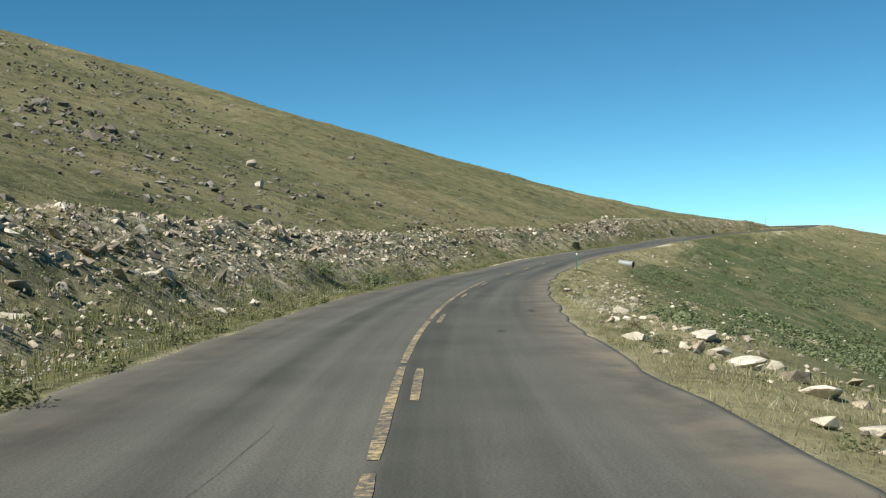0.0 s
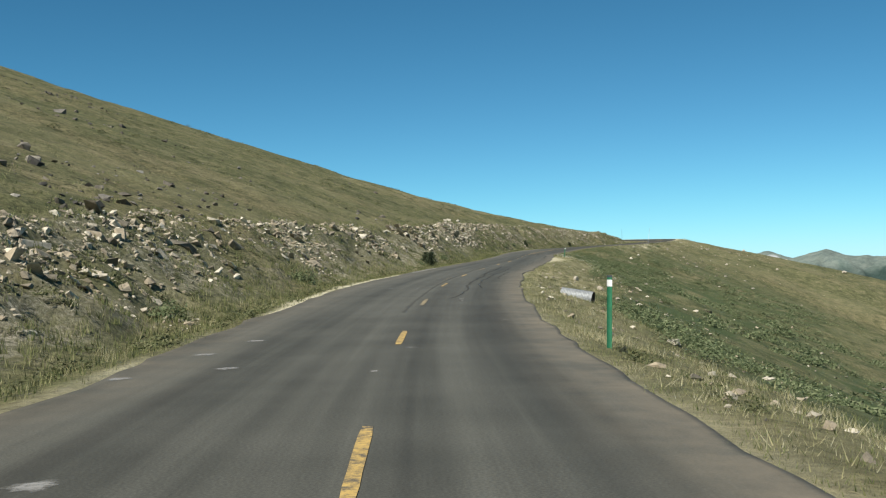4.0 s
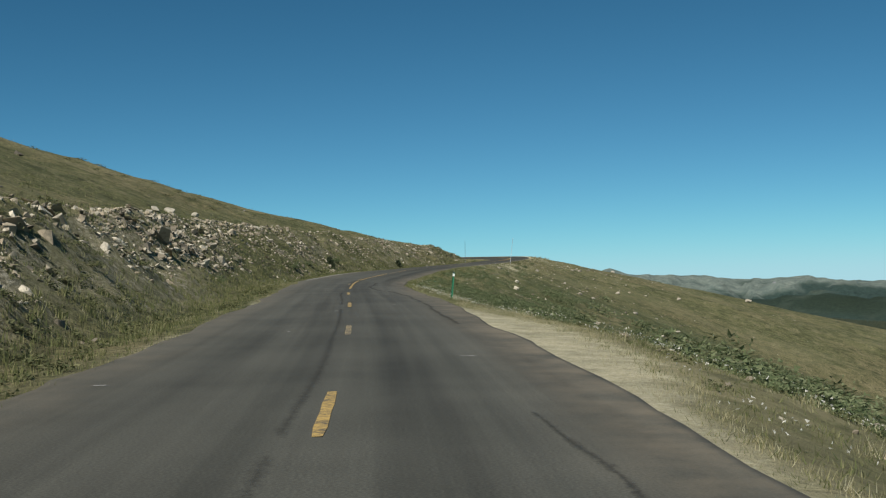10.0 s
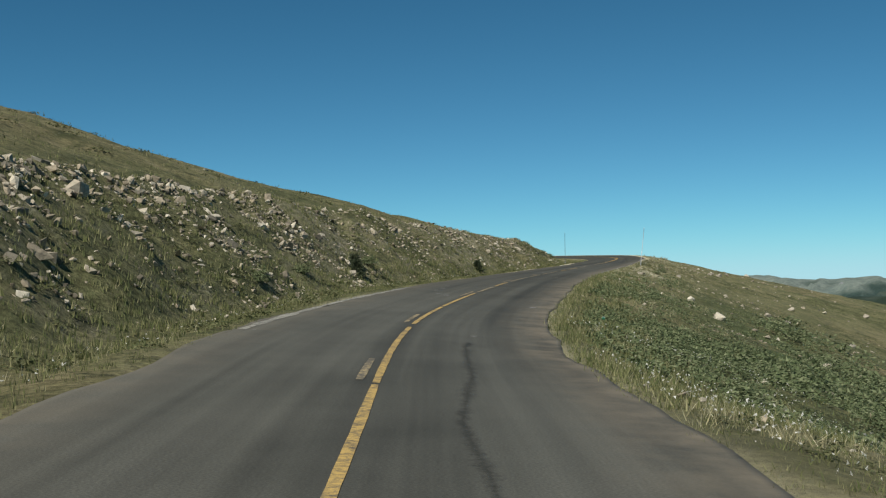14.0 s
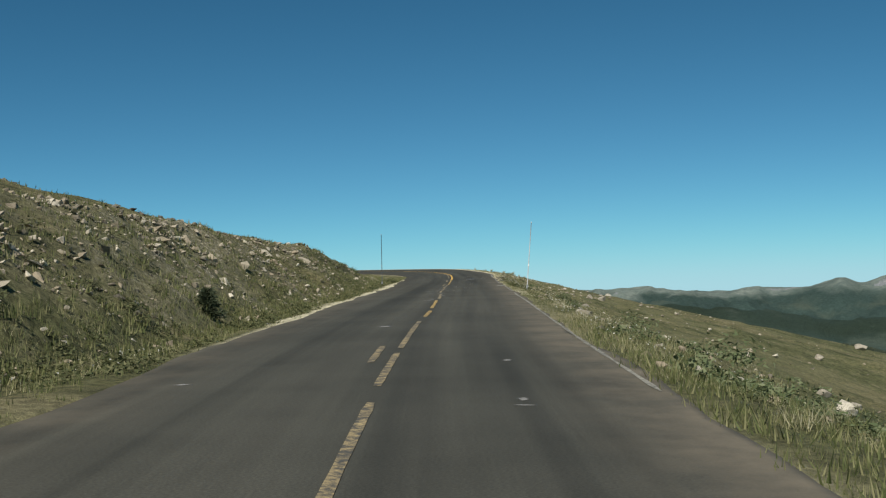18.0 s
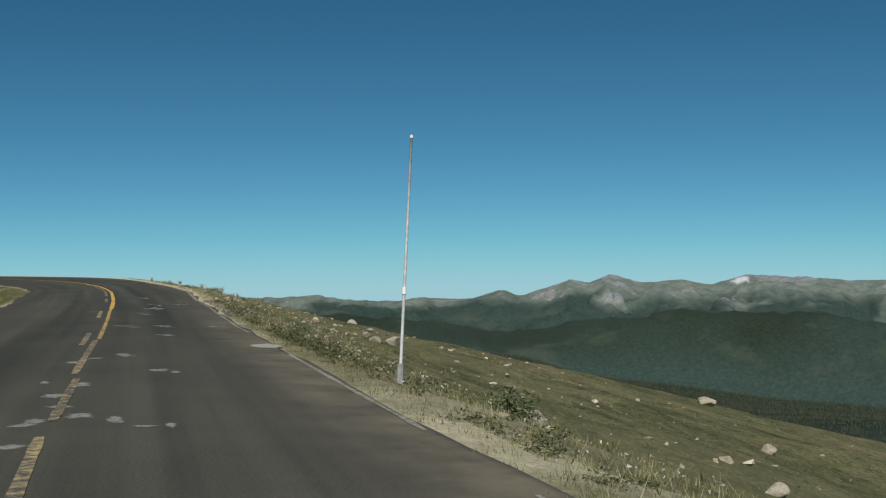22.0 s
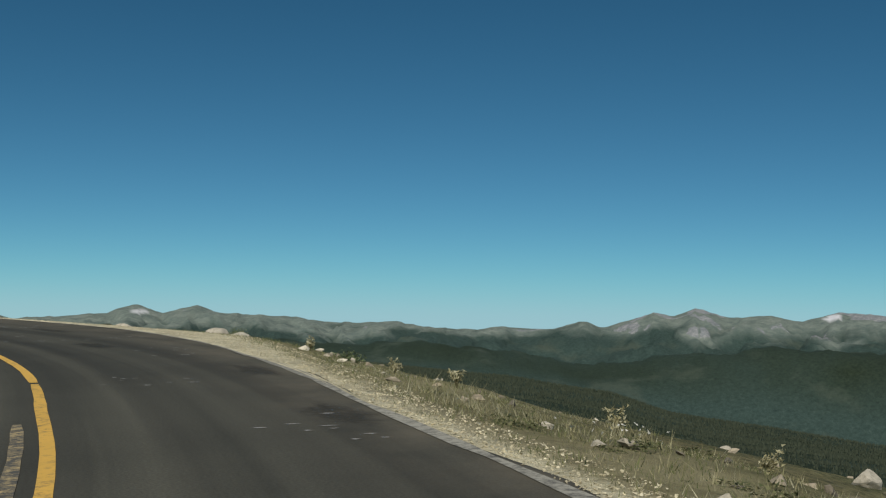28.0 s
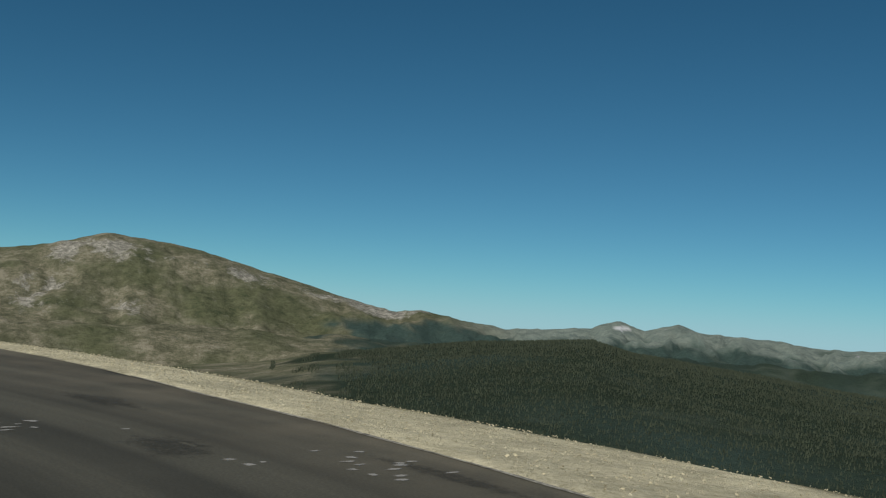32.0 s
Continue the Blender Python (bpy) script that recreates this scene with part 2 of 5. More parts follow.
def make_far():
    """Distant mountains: spruce forest, alpine grass, bare rock and scree, old snow. Haze is mixed into their base
    colours.
    """
    m = Nodes("hazy_mountainside", 0.95, 0.1)
    # wood, turf and rock are painted paler and bluer to stand for haze
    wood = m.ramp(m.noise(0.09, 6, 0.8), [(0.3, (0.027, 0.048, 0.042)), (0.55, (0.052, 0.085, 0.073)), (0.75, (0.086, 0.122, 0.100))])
    # near slopes and mid ridge: darker olive wood with little haze tint
    wood = m.mix(m.attr("dark_wood"), wood, m.ramp(m.noise(0.12, 5, 0.8), [(0.35, (0.016, 0.025, 0.014)), (0.65, (0.040, 0.056, 0.032))]))
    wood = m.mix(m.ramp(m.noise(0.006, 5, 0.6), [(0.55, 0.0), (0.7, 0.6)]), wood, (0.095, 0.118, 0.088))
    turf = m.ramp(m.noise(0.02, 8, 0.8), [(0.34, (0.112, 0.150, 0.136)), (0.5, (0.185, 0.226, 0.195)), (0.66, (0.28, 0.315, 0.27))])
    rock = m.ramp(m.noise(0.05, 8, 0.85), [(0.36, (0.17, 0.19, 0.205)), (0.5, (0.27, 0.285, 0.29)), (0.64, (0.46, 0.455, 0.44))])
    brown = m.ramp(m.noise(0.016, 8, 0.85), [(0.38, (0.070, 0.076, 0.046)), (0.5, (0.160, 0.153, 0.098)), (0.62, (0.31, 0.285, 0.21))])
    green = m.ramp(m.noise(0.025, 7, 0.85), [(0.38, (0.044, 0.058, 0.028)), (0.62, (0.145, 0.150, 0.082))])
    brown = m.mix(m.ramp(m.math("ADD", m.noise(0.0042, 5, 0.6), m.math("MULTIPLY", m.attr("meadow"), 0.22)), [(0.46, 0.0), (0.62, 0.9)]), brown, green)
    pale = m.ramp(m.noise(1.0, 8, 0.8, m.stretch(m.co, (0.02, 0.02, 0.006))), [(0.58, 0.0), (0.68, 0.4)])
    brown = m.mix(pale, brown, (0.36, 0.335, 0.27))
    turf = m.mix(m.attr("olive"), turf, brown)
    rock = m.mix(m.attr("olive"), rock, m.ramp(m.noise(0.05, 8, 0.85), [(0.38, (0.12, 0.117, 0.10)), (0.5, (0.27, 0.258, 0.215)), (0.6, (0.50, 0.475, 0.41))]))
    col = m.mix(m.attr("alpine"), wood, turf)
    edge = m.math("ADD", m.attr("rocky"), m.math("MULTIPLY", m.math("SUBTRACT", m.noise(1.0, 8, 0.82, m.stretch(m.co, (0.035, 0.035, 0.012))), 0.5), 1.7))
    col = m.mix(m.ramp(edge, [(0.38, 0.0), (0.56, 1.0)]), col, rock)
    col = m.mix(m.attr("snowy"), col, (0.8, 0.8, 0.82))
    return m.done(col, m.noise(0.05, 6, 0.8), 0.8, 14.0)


def make_plain(name, col, rough=0.5, metal=0.0, wear=0.25, scale=12.0):
    m = Nodes(name, rough, 0.4)
    m.b.inputs["Metallic"].default_value = metal
    f = m.ramp(m.noise(scale, 5, 0.7), [(0.35, 1 - wear), (0.65, 1 + wear * 0.4)])
    return m.done(m.mix(1.0, col, f, "MULTIPLY"), m.noise(scale * 2, 4), 0.15, 0.005)


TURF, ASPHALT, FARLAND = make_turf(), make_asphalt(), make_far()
YELLOW = make_paint("yellow_paint", (0.60, 0.41, 0.13), 0.46)
FRESH = make_paint("bright_yellow_paint", (0.72, 0.44, 0.09), 0.36)
FADED = make_paint("faded_yellow_paint", (0.54, 0.42, 0.21), 0.53)
SLAB = make_stone("pale_slab", (0.68, 0.63, 0.51), (0.48, 0.44, 0.35), False, 0.2)
GREYED = make_spot("pale_worn_patch", (0.36, 0.355, 0.33))
CONCRETE = make_plain("concrete", (0.36, 0.35, 0.31), 0.85, 0, 0.2, 9)
EDGE = make_paint("edge_strip_paint", (0.40, 0.385, 0.32), 0.46)
TAR = make_spot("tar_seal", (0.036, 0.036, 0.032), 0.4)
JOINT = make_spot("old_joint_seal", (0.042, 0.041, 0.036), 0.30)
GRAVEL = make_stone("tan_gravel", (0.70, 0.64, 0.46), (0.46, 0.41, 0.27), True, 0.05)
CRUMB = make_stone("asphalt_crumb", (0.30, 0.295, 0.28), (0.05, 0.05, 0.046), True, 0.0)
STONE = make_stone("pale_stone", (0.66, 0.60, 0.47), (0.12, 0.110, 0.086))
STONE_OLD = make_stone("weathered_stone", (0.27, 0.255, 0.22), (0.050, 0.048, 0.042), True, 0.4)
STONE_ONE = make_stone("pale_stone_piece", (0.68, 0.62, 0.49), (0.16, 0.148, 0.115), False)
BOULDER = make_stone("granite", (0.50, 0.455, 0.36), (0.29, 0.265, 0.215), False, 0.4)
BLADE = make_leaf("grass_blades", (0.086, 0.110, 0.037), (0.158, 0.172, 0.066), (0.30, 0.282, 0.145))
STRAW = make_leaf("dry_grass", (0.238, 0.212, 0.106), (0.39, 0.358, 0.20), (0.55, 0.515, 0.35))
WILLOW = make_leaf("willow_leaves", (0.082, 0.112, 0.048), (0.145, 0.180, 0.084), (0.235, 0.258, 0.14))
HEATH = make_leaf("heath_leaves", (0.072, 0.086, 0.036), (0.125, 0.136, 0.060), (0.205, 0.20, 0.10))
NEEDLE = make_leaf("spruce_needles", (0.046, 0.064, 0.034), (0.078, 0.10, 0.054), (0.12, 0.14, 0.080))
FOREST = make_leaf("far_spruce", (0.050, 0.062, 0.038), (0.063, 0.078, 0.048), (0.078, 0.094, 0.058))
PETAL = make_leaf("white_petals", (0.62, 0.62, 0.55), (0.72, 0.71, 0.64), (0.78, 0.77, 0.70))
STEM = make_plain("stem", (0.12, 0.11, 0.05), 0.8)
BARK = make_plain("bark", (0.11, 0.085, 0.06), 0.9)
GREEN = make_plain("green_plastic", (0.022, 0.155, 0.075), 0.55)
WHITE = make_plain("white_sheeting", (0.78, 0.78, 0.74), 0.4, 0, 0.12)
POLE_W = make_plain("weathered_white_pole", (0.50, 0.515, 0.51), 0.55, 0, 0.3)
POLE_D = make_plain("dark_steel_pole", (0.085, 0.10, 0.11), 0.5, 0.3, 0.3)
ZINC = make_plain("galvanised_steel", (0.36, 0.375, 0.37), 0.55, 0.35, 0.35, 6)


# ---- the lie of the land ----
ROAD = [(0.46, -0.15, 1.10), (0.46, 19.85, 1.35), (1.56, 39.85, 1.63), (3.7, 59.8, 1.94), (6.75, 79.6, 2.30), (10.7, 99.2, 2.95),
        (15.7, 118.6, 3.58), (21.4, 137.7, 4.22), (27.2, 156.9, 4.85), (32.6, 176.1, 5.50), (37.95, 195.41, 6.07),
        (44.15, 214.51, 6.74), (52.84, 232.63, 7.68), (62.15, 250.33, 8.44), (72, 267.7, 9.17), (81.8, 285.2, 9.88),
        (90.1, 300, 10.55), (98, 315.1, 11.25), (101.8, 322.6, 11.59), (105.3, 330.3, 11.93), (107.9, 338.3, 12.29)]


def centre_line(step=1.0):
    """The road's centre line by even steps: arc length, points and normals to the right. Past the last
    point the road bends on to the left round the shoulder of the hill."""
    p = [np.array(q) for q in ROAD]
    first = p[0] - (p[1] - p[0]) * 2.2
    turn, at = 18.0, p[-1].copy()
    for k in range(16):
        turn -= 8.6 if k < 12 else 1.0
        at = at + np.array([math.sin(math.radians(turn)) * 4, math.cos(math.radians(turn)) * 4, (0.16, 0.16, 0.14, 0.12, 0.09, 0.06, 0.03, 0.01)[min(k, 7)]])
        p.append(at)
    p = np.array([first] + p)
    k = np.r_[0, np.cumsum(np.linalg.norm(np.diff(p[:, :2], axis=0), axis=1))]
    # Catmull-Rom through the points
    m = np.gradient(p, k, axis=0)
    u = np.arange(0, k[-1], step / 2)
    i = np.clip(np.searchsorted(k, u, "right") - 1, 0, len(k) - 2)
    h = (k[i + 1] - k[i])[:, None]
    t = ((u - k[i]) / h[:, 0])[:, None]
    q = ((2 * t**3 - 3 * t**2 + 1) * p[i] + (t**3 - 2 * t**2 + t) * h * m[i] + (3 * t**2 - 2 * t**3) * p[i + 1] + (t**3 - t**2) * h * m[i + 1])
    s = np.r_[0, np.cumsum(np.linalg.norm(np.diff(q[:, :2], axis=0), axis=1))]
    e = np.arange(0, s[-1], step)
    q = np.stack([np.interp(e, s, q[:, j]) for j in range(3)], 1)
    q[:, 2] = np.convolve(np.pad(q[:, 2], 8, mode="reflect", reflect_type="odd"), np.hanning(19)[1:-1] / np.hanning(19).sum(), "valid")
    d = np.gradient(q[:, :2], axis=0)
    n = np.stack([d[:, 1], -d[:, 0]], 1) / np.linalg.norm(d, axis=1)[:, None]
    s0 = np.linalg.norm(p[1, :2] - first[:2])
    return e - s0, q, n


LS, LQ, LN = centre_line()


def lattice(x, y, seed=0):
    """Smooth value noise from -1 to 1."""
    xi, yi = np.floor(x).astype(np.int64), np.floor(y).astype(np.int64)
    u, v = x - xi, y - yi
    u, v = u * u * (3 - 2 * u), v * v * (3 - 2 * v)

    def at(a, b):
        h = (a * 374761393 + b * 668265263 + seed * 974711) & 0xFFFFFFFF
        h = ((h ^ (h >> 13)) * 1274126177) & 0xFFFFFFFF
        return ((h ^ (h >> 16)) & 0xFFFF) / 32767.5 - 1
    return (at(xi, yi) * (1 - u) + at(xi + 1, yi) * u) * (1 - v) + (at(xi, yi + 1) * (1 - u) + at(xi + 1, yi + 1) * u) * v


def fractal(x, y, octaves=4, seed=0):
    return sum(lattice(x * 2.03**k, y * 2.03**k, seed + k) * 0.5**k for k in range(octaves))


def left_half(s):
    return np.interp(s, [0, 130, 165, 300, 345], [3.8, 3.8, 3.3, 3.25, 3.4])


def right_half(s):
    return np.interp(s, [0, 110, 150, 240, 264, 285, 292, 300, 304, 309, 316, 320, 326, 331, 336, 341, 346, 350, 353, 356, 360, 364, 367, 370, 376, 380, 385, 390], [2.95, 2.85, 3.1, 3.15, 3.3, 3.18, 3.25, 3.24, 3.24, 3.08, 3.12, 3.23, 3.29, 3.54, 3.79, 3.68, 3.59, 3.46, 3.47, 3.7, 4.0, 4.54, 4.94, 5.13, 5.4, 5.8, 7.0, 7.7])


def gravel(s):
    """The width of the gravel beside the right edge."""
    return np.interp(s, [0, 150, 158, 166, 177, 260, 322, 345, 352, 356, 359, 363, 368, 372, 376, 381, 386, 392], [0.2, 0.2, 1.5, 1.6, 0.15, 0.15, 0.3, 0.4, 0.5, 0.6, 0.8, 1.5, 3.4, 3.8, 3.3, 2.3, 1.3, 1.0])


HILL_S = [-40, 60, 120, 180, 230, 270, 310, 335]
HILL_G = [0.375, 0.362, 0.374, 0.385, 0.372, 0.295, 0.155, -0.05]
BANK_S = [-40, 40, 100, 150, 180, 215, 250, 285, 310, 322, 331, 336, 342]
BANK_H = [2.8, 2.8, 2.65, 3.05, 3.4, 4.0, 3.8, 3.25, 2.6, 2.45, 1.65, 0.7, 0.0]
BANK_W = [5.0, 5.0, 4.6, 4.4, 4.4, 4.6, 4.8, 4.6, 4.4, 4.2, 3.4, 3.0, 3.0]


def banking(s):
    """How much the road rises to its right, metres a metre: it leans into its bends."""
    return np.interp(s, [192, 210, 228, 236, 244, 256, 315, 338, 352, 362], [0, -0.062, -0.060, -0.042, -0.02, 0, 0.0, 0.028, 0.058, 0.068])


def profile(s, d):
    """Height over the road's centre, before the small relief."""
    s, d = np.broadcast_arrays(np.asarray(s, float), np.asarray(d, float))
    lh, rh = left_half(s), right_half(s)
    # left: verge, ditch, cut bank, hill
    a = np.maximum(-d - lh, 0)
    toe = 2.6
    ditch = -0.25 * np.exp(-((a - 1.7) / 0.8) ** 2) * (a > 0)
    hb, wb = np.interp(s, BANK_S, BANK_H), np.interp(s, BANK_S, BANK_W)
    k = np.clip((a - toe) / wb, 0, 1)
    bank = hb * (0.75 * k + 0.25 * k * k * (3 - 2 * k))
    g = np.interp(s, HILL_S, HILL_G)
    b = np.maximum(a - toe - wb, 0)
    hill = g * b - np.where(s > 250, 0.0006, 0.0) * b**2 - np.interp(s, [140, 175, 232, 255], [0, 0.04, 0.045, 0]) * np.maximum(b - 18, 0) - np.interp(s, [222, 248], [0, 0.0016]) * np.clip(b - 20, 0, 150) ** 2
    hill = hill - np.maximum(b - 170, 0) * 0.9
    left = ditch + bank + hill
    # right: gravel, brow, slope
    c = np.maximum(d - rh, 0)
    gw = gravel(s)
    e = np.maximum(c - gw, 0)
    m = np.interp(s, [-40, 60, 110, 170, 260, 280, 303, 330, 354, 362, 372, 380], [0.24, 0.28, 0.44, 0.37, 0.36, 0.40, 0.40, 0.27, 0.225, 0.21, 0.20, 0.5])
    brow = np.interp(s, [-40, 100, 150, 200, 300, 345, 354, 361, 368, 374, 380], [70, 68, 76, 75, 78, 80, 62, 24, 30, 28, 6])
    steep = np.interp(s, [340, 356], [0.32, 0.6]) * (np.sqrt((np.maximum(e - brow, 0)) ** 2 + 36) - 6)
    right = -0.04 * np.minimum(c, gw) - m * (np.sqrt(e * e + np.interp(s, [350, 362], [0.6, 0.25]) ** 2) - np.interp(s, [350, 362], [0.6, 0.25])) - steep
    return np.where(d < 0, left, right) - 0.02 * np.minimum(np.abs(d), 3.2) + banking(s) * np.clip(d, -4.5, rh)


def relief(x, y, s, d):
    """The small relief of the ground, none beside the road."""
    off = np.where(d < 0, -d - left_half(s), d - right_half(s) - gravel(s))
    w = np.clip(off / 3.0, 0, 1)
    far = np.clip((off - 12) / 60, 0, 1)
    wb = np.interp(s, BANK_S, BANK_W)
    cut = (d < 0) * np.clip((off - 2.4) / 0.8, 0, 1) * np.clip((2.6 + wb - off) / 0.6, 0, 1) * np.clip(np.interp(s, BANK_S, BANK_H), 0, 1)
    crag = 0.36 * (0.6 - np.abs(fractal(x / 1.5, y / 1.5, 3, 15))) + 0.34 * fractal(x / 3.7, y / 3.7, 2, 17)
    return cut * crag + w * (0.10 * fractal(x / 1.7, y / 1.7, 3, 5) + 0.22 * fractal(x / 7, y / 7, 3, 9)) + far * 1.1 * fractal(x / 32, y / 32, 3, 21)


def spot(s, d):
    """World points at arc length s and d metres right of the centre line, on the ground."""
    s, d = np.broadcast_arrays(np.asarray(s, float), np.asarray(d, float))
    q = np.stack([np.interp(s, LS, LQ[:, j]) for j in range(3)], -1)
    n = np.stack([np.interp(s, LS, LN[:, j]) for j in range(2)], -1)
    x, y = q[..., 0] + n[..., 0] * d, q[..., 1] + n[..., 1] * d
    return np.stack([x, y, q[..., 2] + profile(s, d) + relief(x, y, s, d)], -1)


# ---- mesh helpers ----
def mesh_from(name, v, f, mat, smooth=False):
    me = bpy.data.meshes.new(name)
    me.from_pydata(np.asarray(v).reshape(-1, 3).tolist(), [], [list(map(int, q)) for q in f])
    me.materials.append(mat)
    if smooth:
        me.polygons.foreach_set("use_smooth", [True] * len(me.polygons))
    me.update()
    return me


def triangles(name, v, mat):
    """A mesh of loose triangles v[n, 3, 3]."""
    n = len(v)
    me = bpy.data.meshes.new(name)
    me.vertices.add(n * 3)
    me.vertices.foreach_set("co", np.ascontiguousarray(v, np.float32).ravel())
    me.loops.add(n * 3)
    me.loops.foreach_set("vertex_index", np.arange(n * 3, dtype=np.int32))
    me.polygons.add(n)
    me.polygons.foreach_set("loop_start", np.arange(0, n * 3, 3, dtype=np.int32))
    me.materials.append(mat)
    me.update(calc_edges=True)
    return me


def grid_mesh(name, P, mat, smooth=True, closed=False):
    n, m = P.shape[:2]
    idx = np.arange(n * m).reshape(n, m)
    if closed:
        idx = np.concatenate([idx, idx[:, :1]], 1)
    f = np.stack([idx[:-1, :-1], idx[1:, :-1], idx[1:, 1:], idx[:-1, 1:]], -1).reshape(-1, 4)[:, ::-1]
    return mesh_from(name, P, f, mat, smooth)


def give(me, name, values):
    me.attributes.new(name, "FLOAT", "POINT").data.foreach_set("value", np.ascontiguousarray(values, np.float32).ravel())


def part(name, me, parent, label="", m=None):
    ob = new(name, me)
    ob.parent = parent
    if m is not None:
        ob.matrix_basis = m
    return tagged(ob, label) if label else ob


def thing(name, at, label, category, group="", turn=0.0):
    ob = new(name)
    ob.empty_display_size = 0.2
    ob.matrix_basis = pose(at[0], at[1], at[2], 0, 0, turn)
    return tagged(ob, label, category, group)


def tube(radius, points, sides=10, cap=True):
    """Verts and faces of a tube of given radii along points."""
    p = np.asarray(points, float)
    r = np.broadcast_to(np.asarray(radius, float), (len(p),))
    t = np.gradient(p, axis=0)
    t /= np.linalg.norm(t, axis=1)[:, None]
    ref = np.array([1.0, 0, 0]) if abs(t[0, 0]) < 0.8 else np.array([0, 1.0, 0])
    a = np.cross(t, ref)
    a /= np.linalg.norm(a, axis=1)[:, None]
    b = np.cross(t, a)
    w = np.linspace(0, 2 * np.pi, sides, endpoint=False)
    v = p[:, None] + r[:, None, None] * (a[:, None] * np.cos(w)[None, :, None] + b[:, None] * np.sin(w)[None, :, None])
    n = len(p)
    f = [(i * sides + j, i * sides + (j + 1) % sides, (i + 1) * sides + (j + 1) % sides, (i + 1) * sides + j) for i in range(n - 1) for j in range(sides)]
    if cap:
        f += [tuple(range(sides)), tuple(range(n * sides - 1, (n - 1) * sides - 1, -1))]
    return v.reshape(-1, 3), f


def rock_shape(seed, flat=0.6, points=13):
    """An angular stone: the hull of random points, about one metre across."""
    r = np.random.RandomState(seed)
    bm = bmesh.new()
    for q in r.normal(size=(points, 3)):
        q = q / np.linalg.norm(q) * r.uniform(0.36, 0.56)
        bm.verts.new((q[0] * 1.15, q[1] * 0.85, q[2] * flat))
    res = bmesh.ops.convex_hull(bm, input=bm.verts)
    bmesh.ops.delete(bm, geom=[g for g in res["geom_interior"] if isinstance(g, bmesh.types.BMVert)], context="VERTS")
    bmesh.ops.triangulate(bm, faces=bm.faces)
    bm.verts.index_update()
    v, f = np.array([x.co[:] for x in bm.verts]), np.array([[x.index for x in q.verts] for q in bm.faces])
    bm.free()
    return v, f


def turned(yaw, tilt_x, tilt_y):
    """Rotation matrices from arrays of angles."""
    cz, sz, cx, sx, cy, sy = np.cos(yaw), np.sin(yaw), np.cos(tilt_x), np.sin(tilt_x), np.cos(tilt_y), np.sin(tilt_y)
    o, i = np.zeros_like(yaw), np.ones_like(yaw)
    rz = np.stack([cz, -sz, o, sz, cz, o, o, o, i], -1).reshape(-1, 3, 3)
    rx = np.stack([i, o, o, o, cx, -sx, o, sx, cx], -1).reshape(-1, 3, 3)
    ry = np.stack([cy, o, sy, o, i, o, -sy, o, cy], -1).reshape(-1, 3, 3)
    return rz @ ry @ rx


def strewn(name, shapes, at, size, yaw, tilt, mat, rng):
    """Many stones of a few shapes, joined into one mesh of loose triangles."""
    out = []
    kind = rng.randint(len(shapes), size=len(at))
    for k, (v, f) in enumerate(shapes):
        i = np.where(kind == k)[0]
        if not len(i):
            continue
        R = turned(yaw[i], tilt[i, 0], tilt[i, 1])
        w = np.einsum("nij,vj->nvi", R, v) * size[i][:, None, None] + at[i][:, None]
        out.append((w, f))
    verts, faces, base = [], [], 0
    for w, f in out:
        n, m = w.shape[:2]
        verts.append(w.reshape(-1, 3))
        faces.append((f[None] + (np.arange(n) * m)[:, None, None] + base).reshape(-1, 3))
        base += n * m
    return mesh_from(name, np.concatenate(verts), np.concatenate(faces), mat)


def blades(at, height, spread, count, rng, width=0.012, lean=0.5):
    """Tufts of narrow blades: triangles [n, 3, 3]."""
    n = len(at)
    b = np.repeat(at, count, 0) + np.c_[rng.normal(size=(n * count, 2)) * np.repeat(spread, count)[:, None], np.zeros(n * count)]
    h = np.repeat(height, count) * rng.uniform(0.55, 1.15, n * count)
    w = rng.uniform(0, 2 * np.pi, n * count)
    side = np.stack([np.cos(w), np.sin(w), 0 * w], -1) * (width * np.repeat(height / np.mean(height), count) ** 0.5)[:, None]
    l = rng.normal(size=(n * count, 2)) * lean * h[:, None] * 0.5
    tip = b + np.c_[l, h]
    return np.stack([b - side - [0, 0, 0.03], b + side - [0, 0, 0.03], tip], 1)


# ---- road ----
road_s = np.arange(-35, LS[-1] - 4, 1.0)
lh = left_half(road_s) + 0.10 * fractal(road_s / 2.2, road_s * 0, 3, 31) + 0.12 * fractal(road_s / 9, road_s * 0, 2, 35)
rh = right_half(road_s) + 0.09 * fractal(road_s / 2.0, road_s * 0, 3, 41) + 0.10 * fractal(road_s / 8, road_s * 0, 2, 45)
cols = np.r_[-1.0, -1.0, np.linspace(-0.97, 0.97, 15), 1.0, 1.0]
D = np.where(cols[None] < 0, cols[None] * lh[:, None], cols[None] * rh[:, None])
P = spot(road_s[:, None] + 0 * D, D)
base = np.stack([np.interp(road_s, LS, LQ[:, 2])], 1) + profile(road_s[:, None] + 0 * D, D * 0.9) + 0.015
P[..., 2] = base
P[:, [0, -1], 2] -= 0.16
me = grid_mesh("road", P, ASPHALT)
give(me, "dusty", np.clip((np.abs(cols)[None] - 0.62) / 0.32, 0, 1) ** 1.1 * (0.5 + 0.6 * (cols[None] > 0)) * np.interp(road_s, [300, 330], [1, 0.45])[:, None] + 0 * D)
give(me, "newer", np.interp(road_s, [222, 245, 272, 300], [0, 0.6, 0.7, 1])[:, None] + 0 * D)
uv = me.uv_layers.new(name="UVMap")
ids = np.empty(len(me.loops), np.int32)
me.loops.foreach_get("vertex_index", ids)
flat = np.stack([road_s[:, None] + 0 * D, D], -1).reshape(-1, 2)
uv.data.foreach_set("uv", flat[ids].astype(np.float32).ravel())
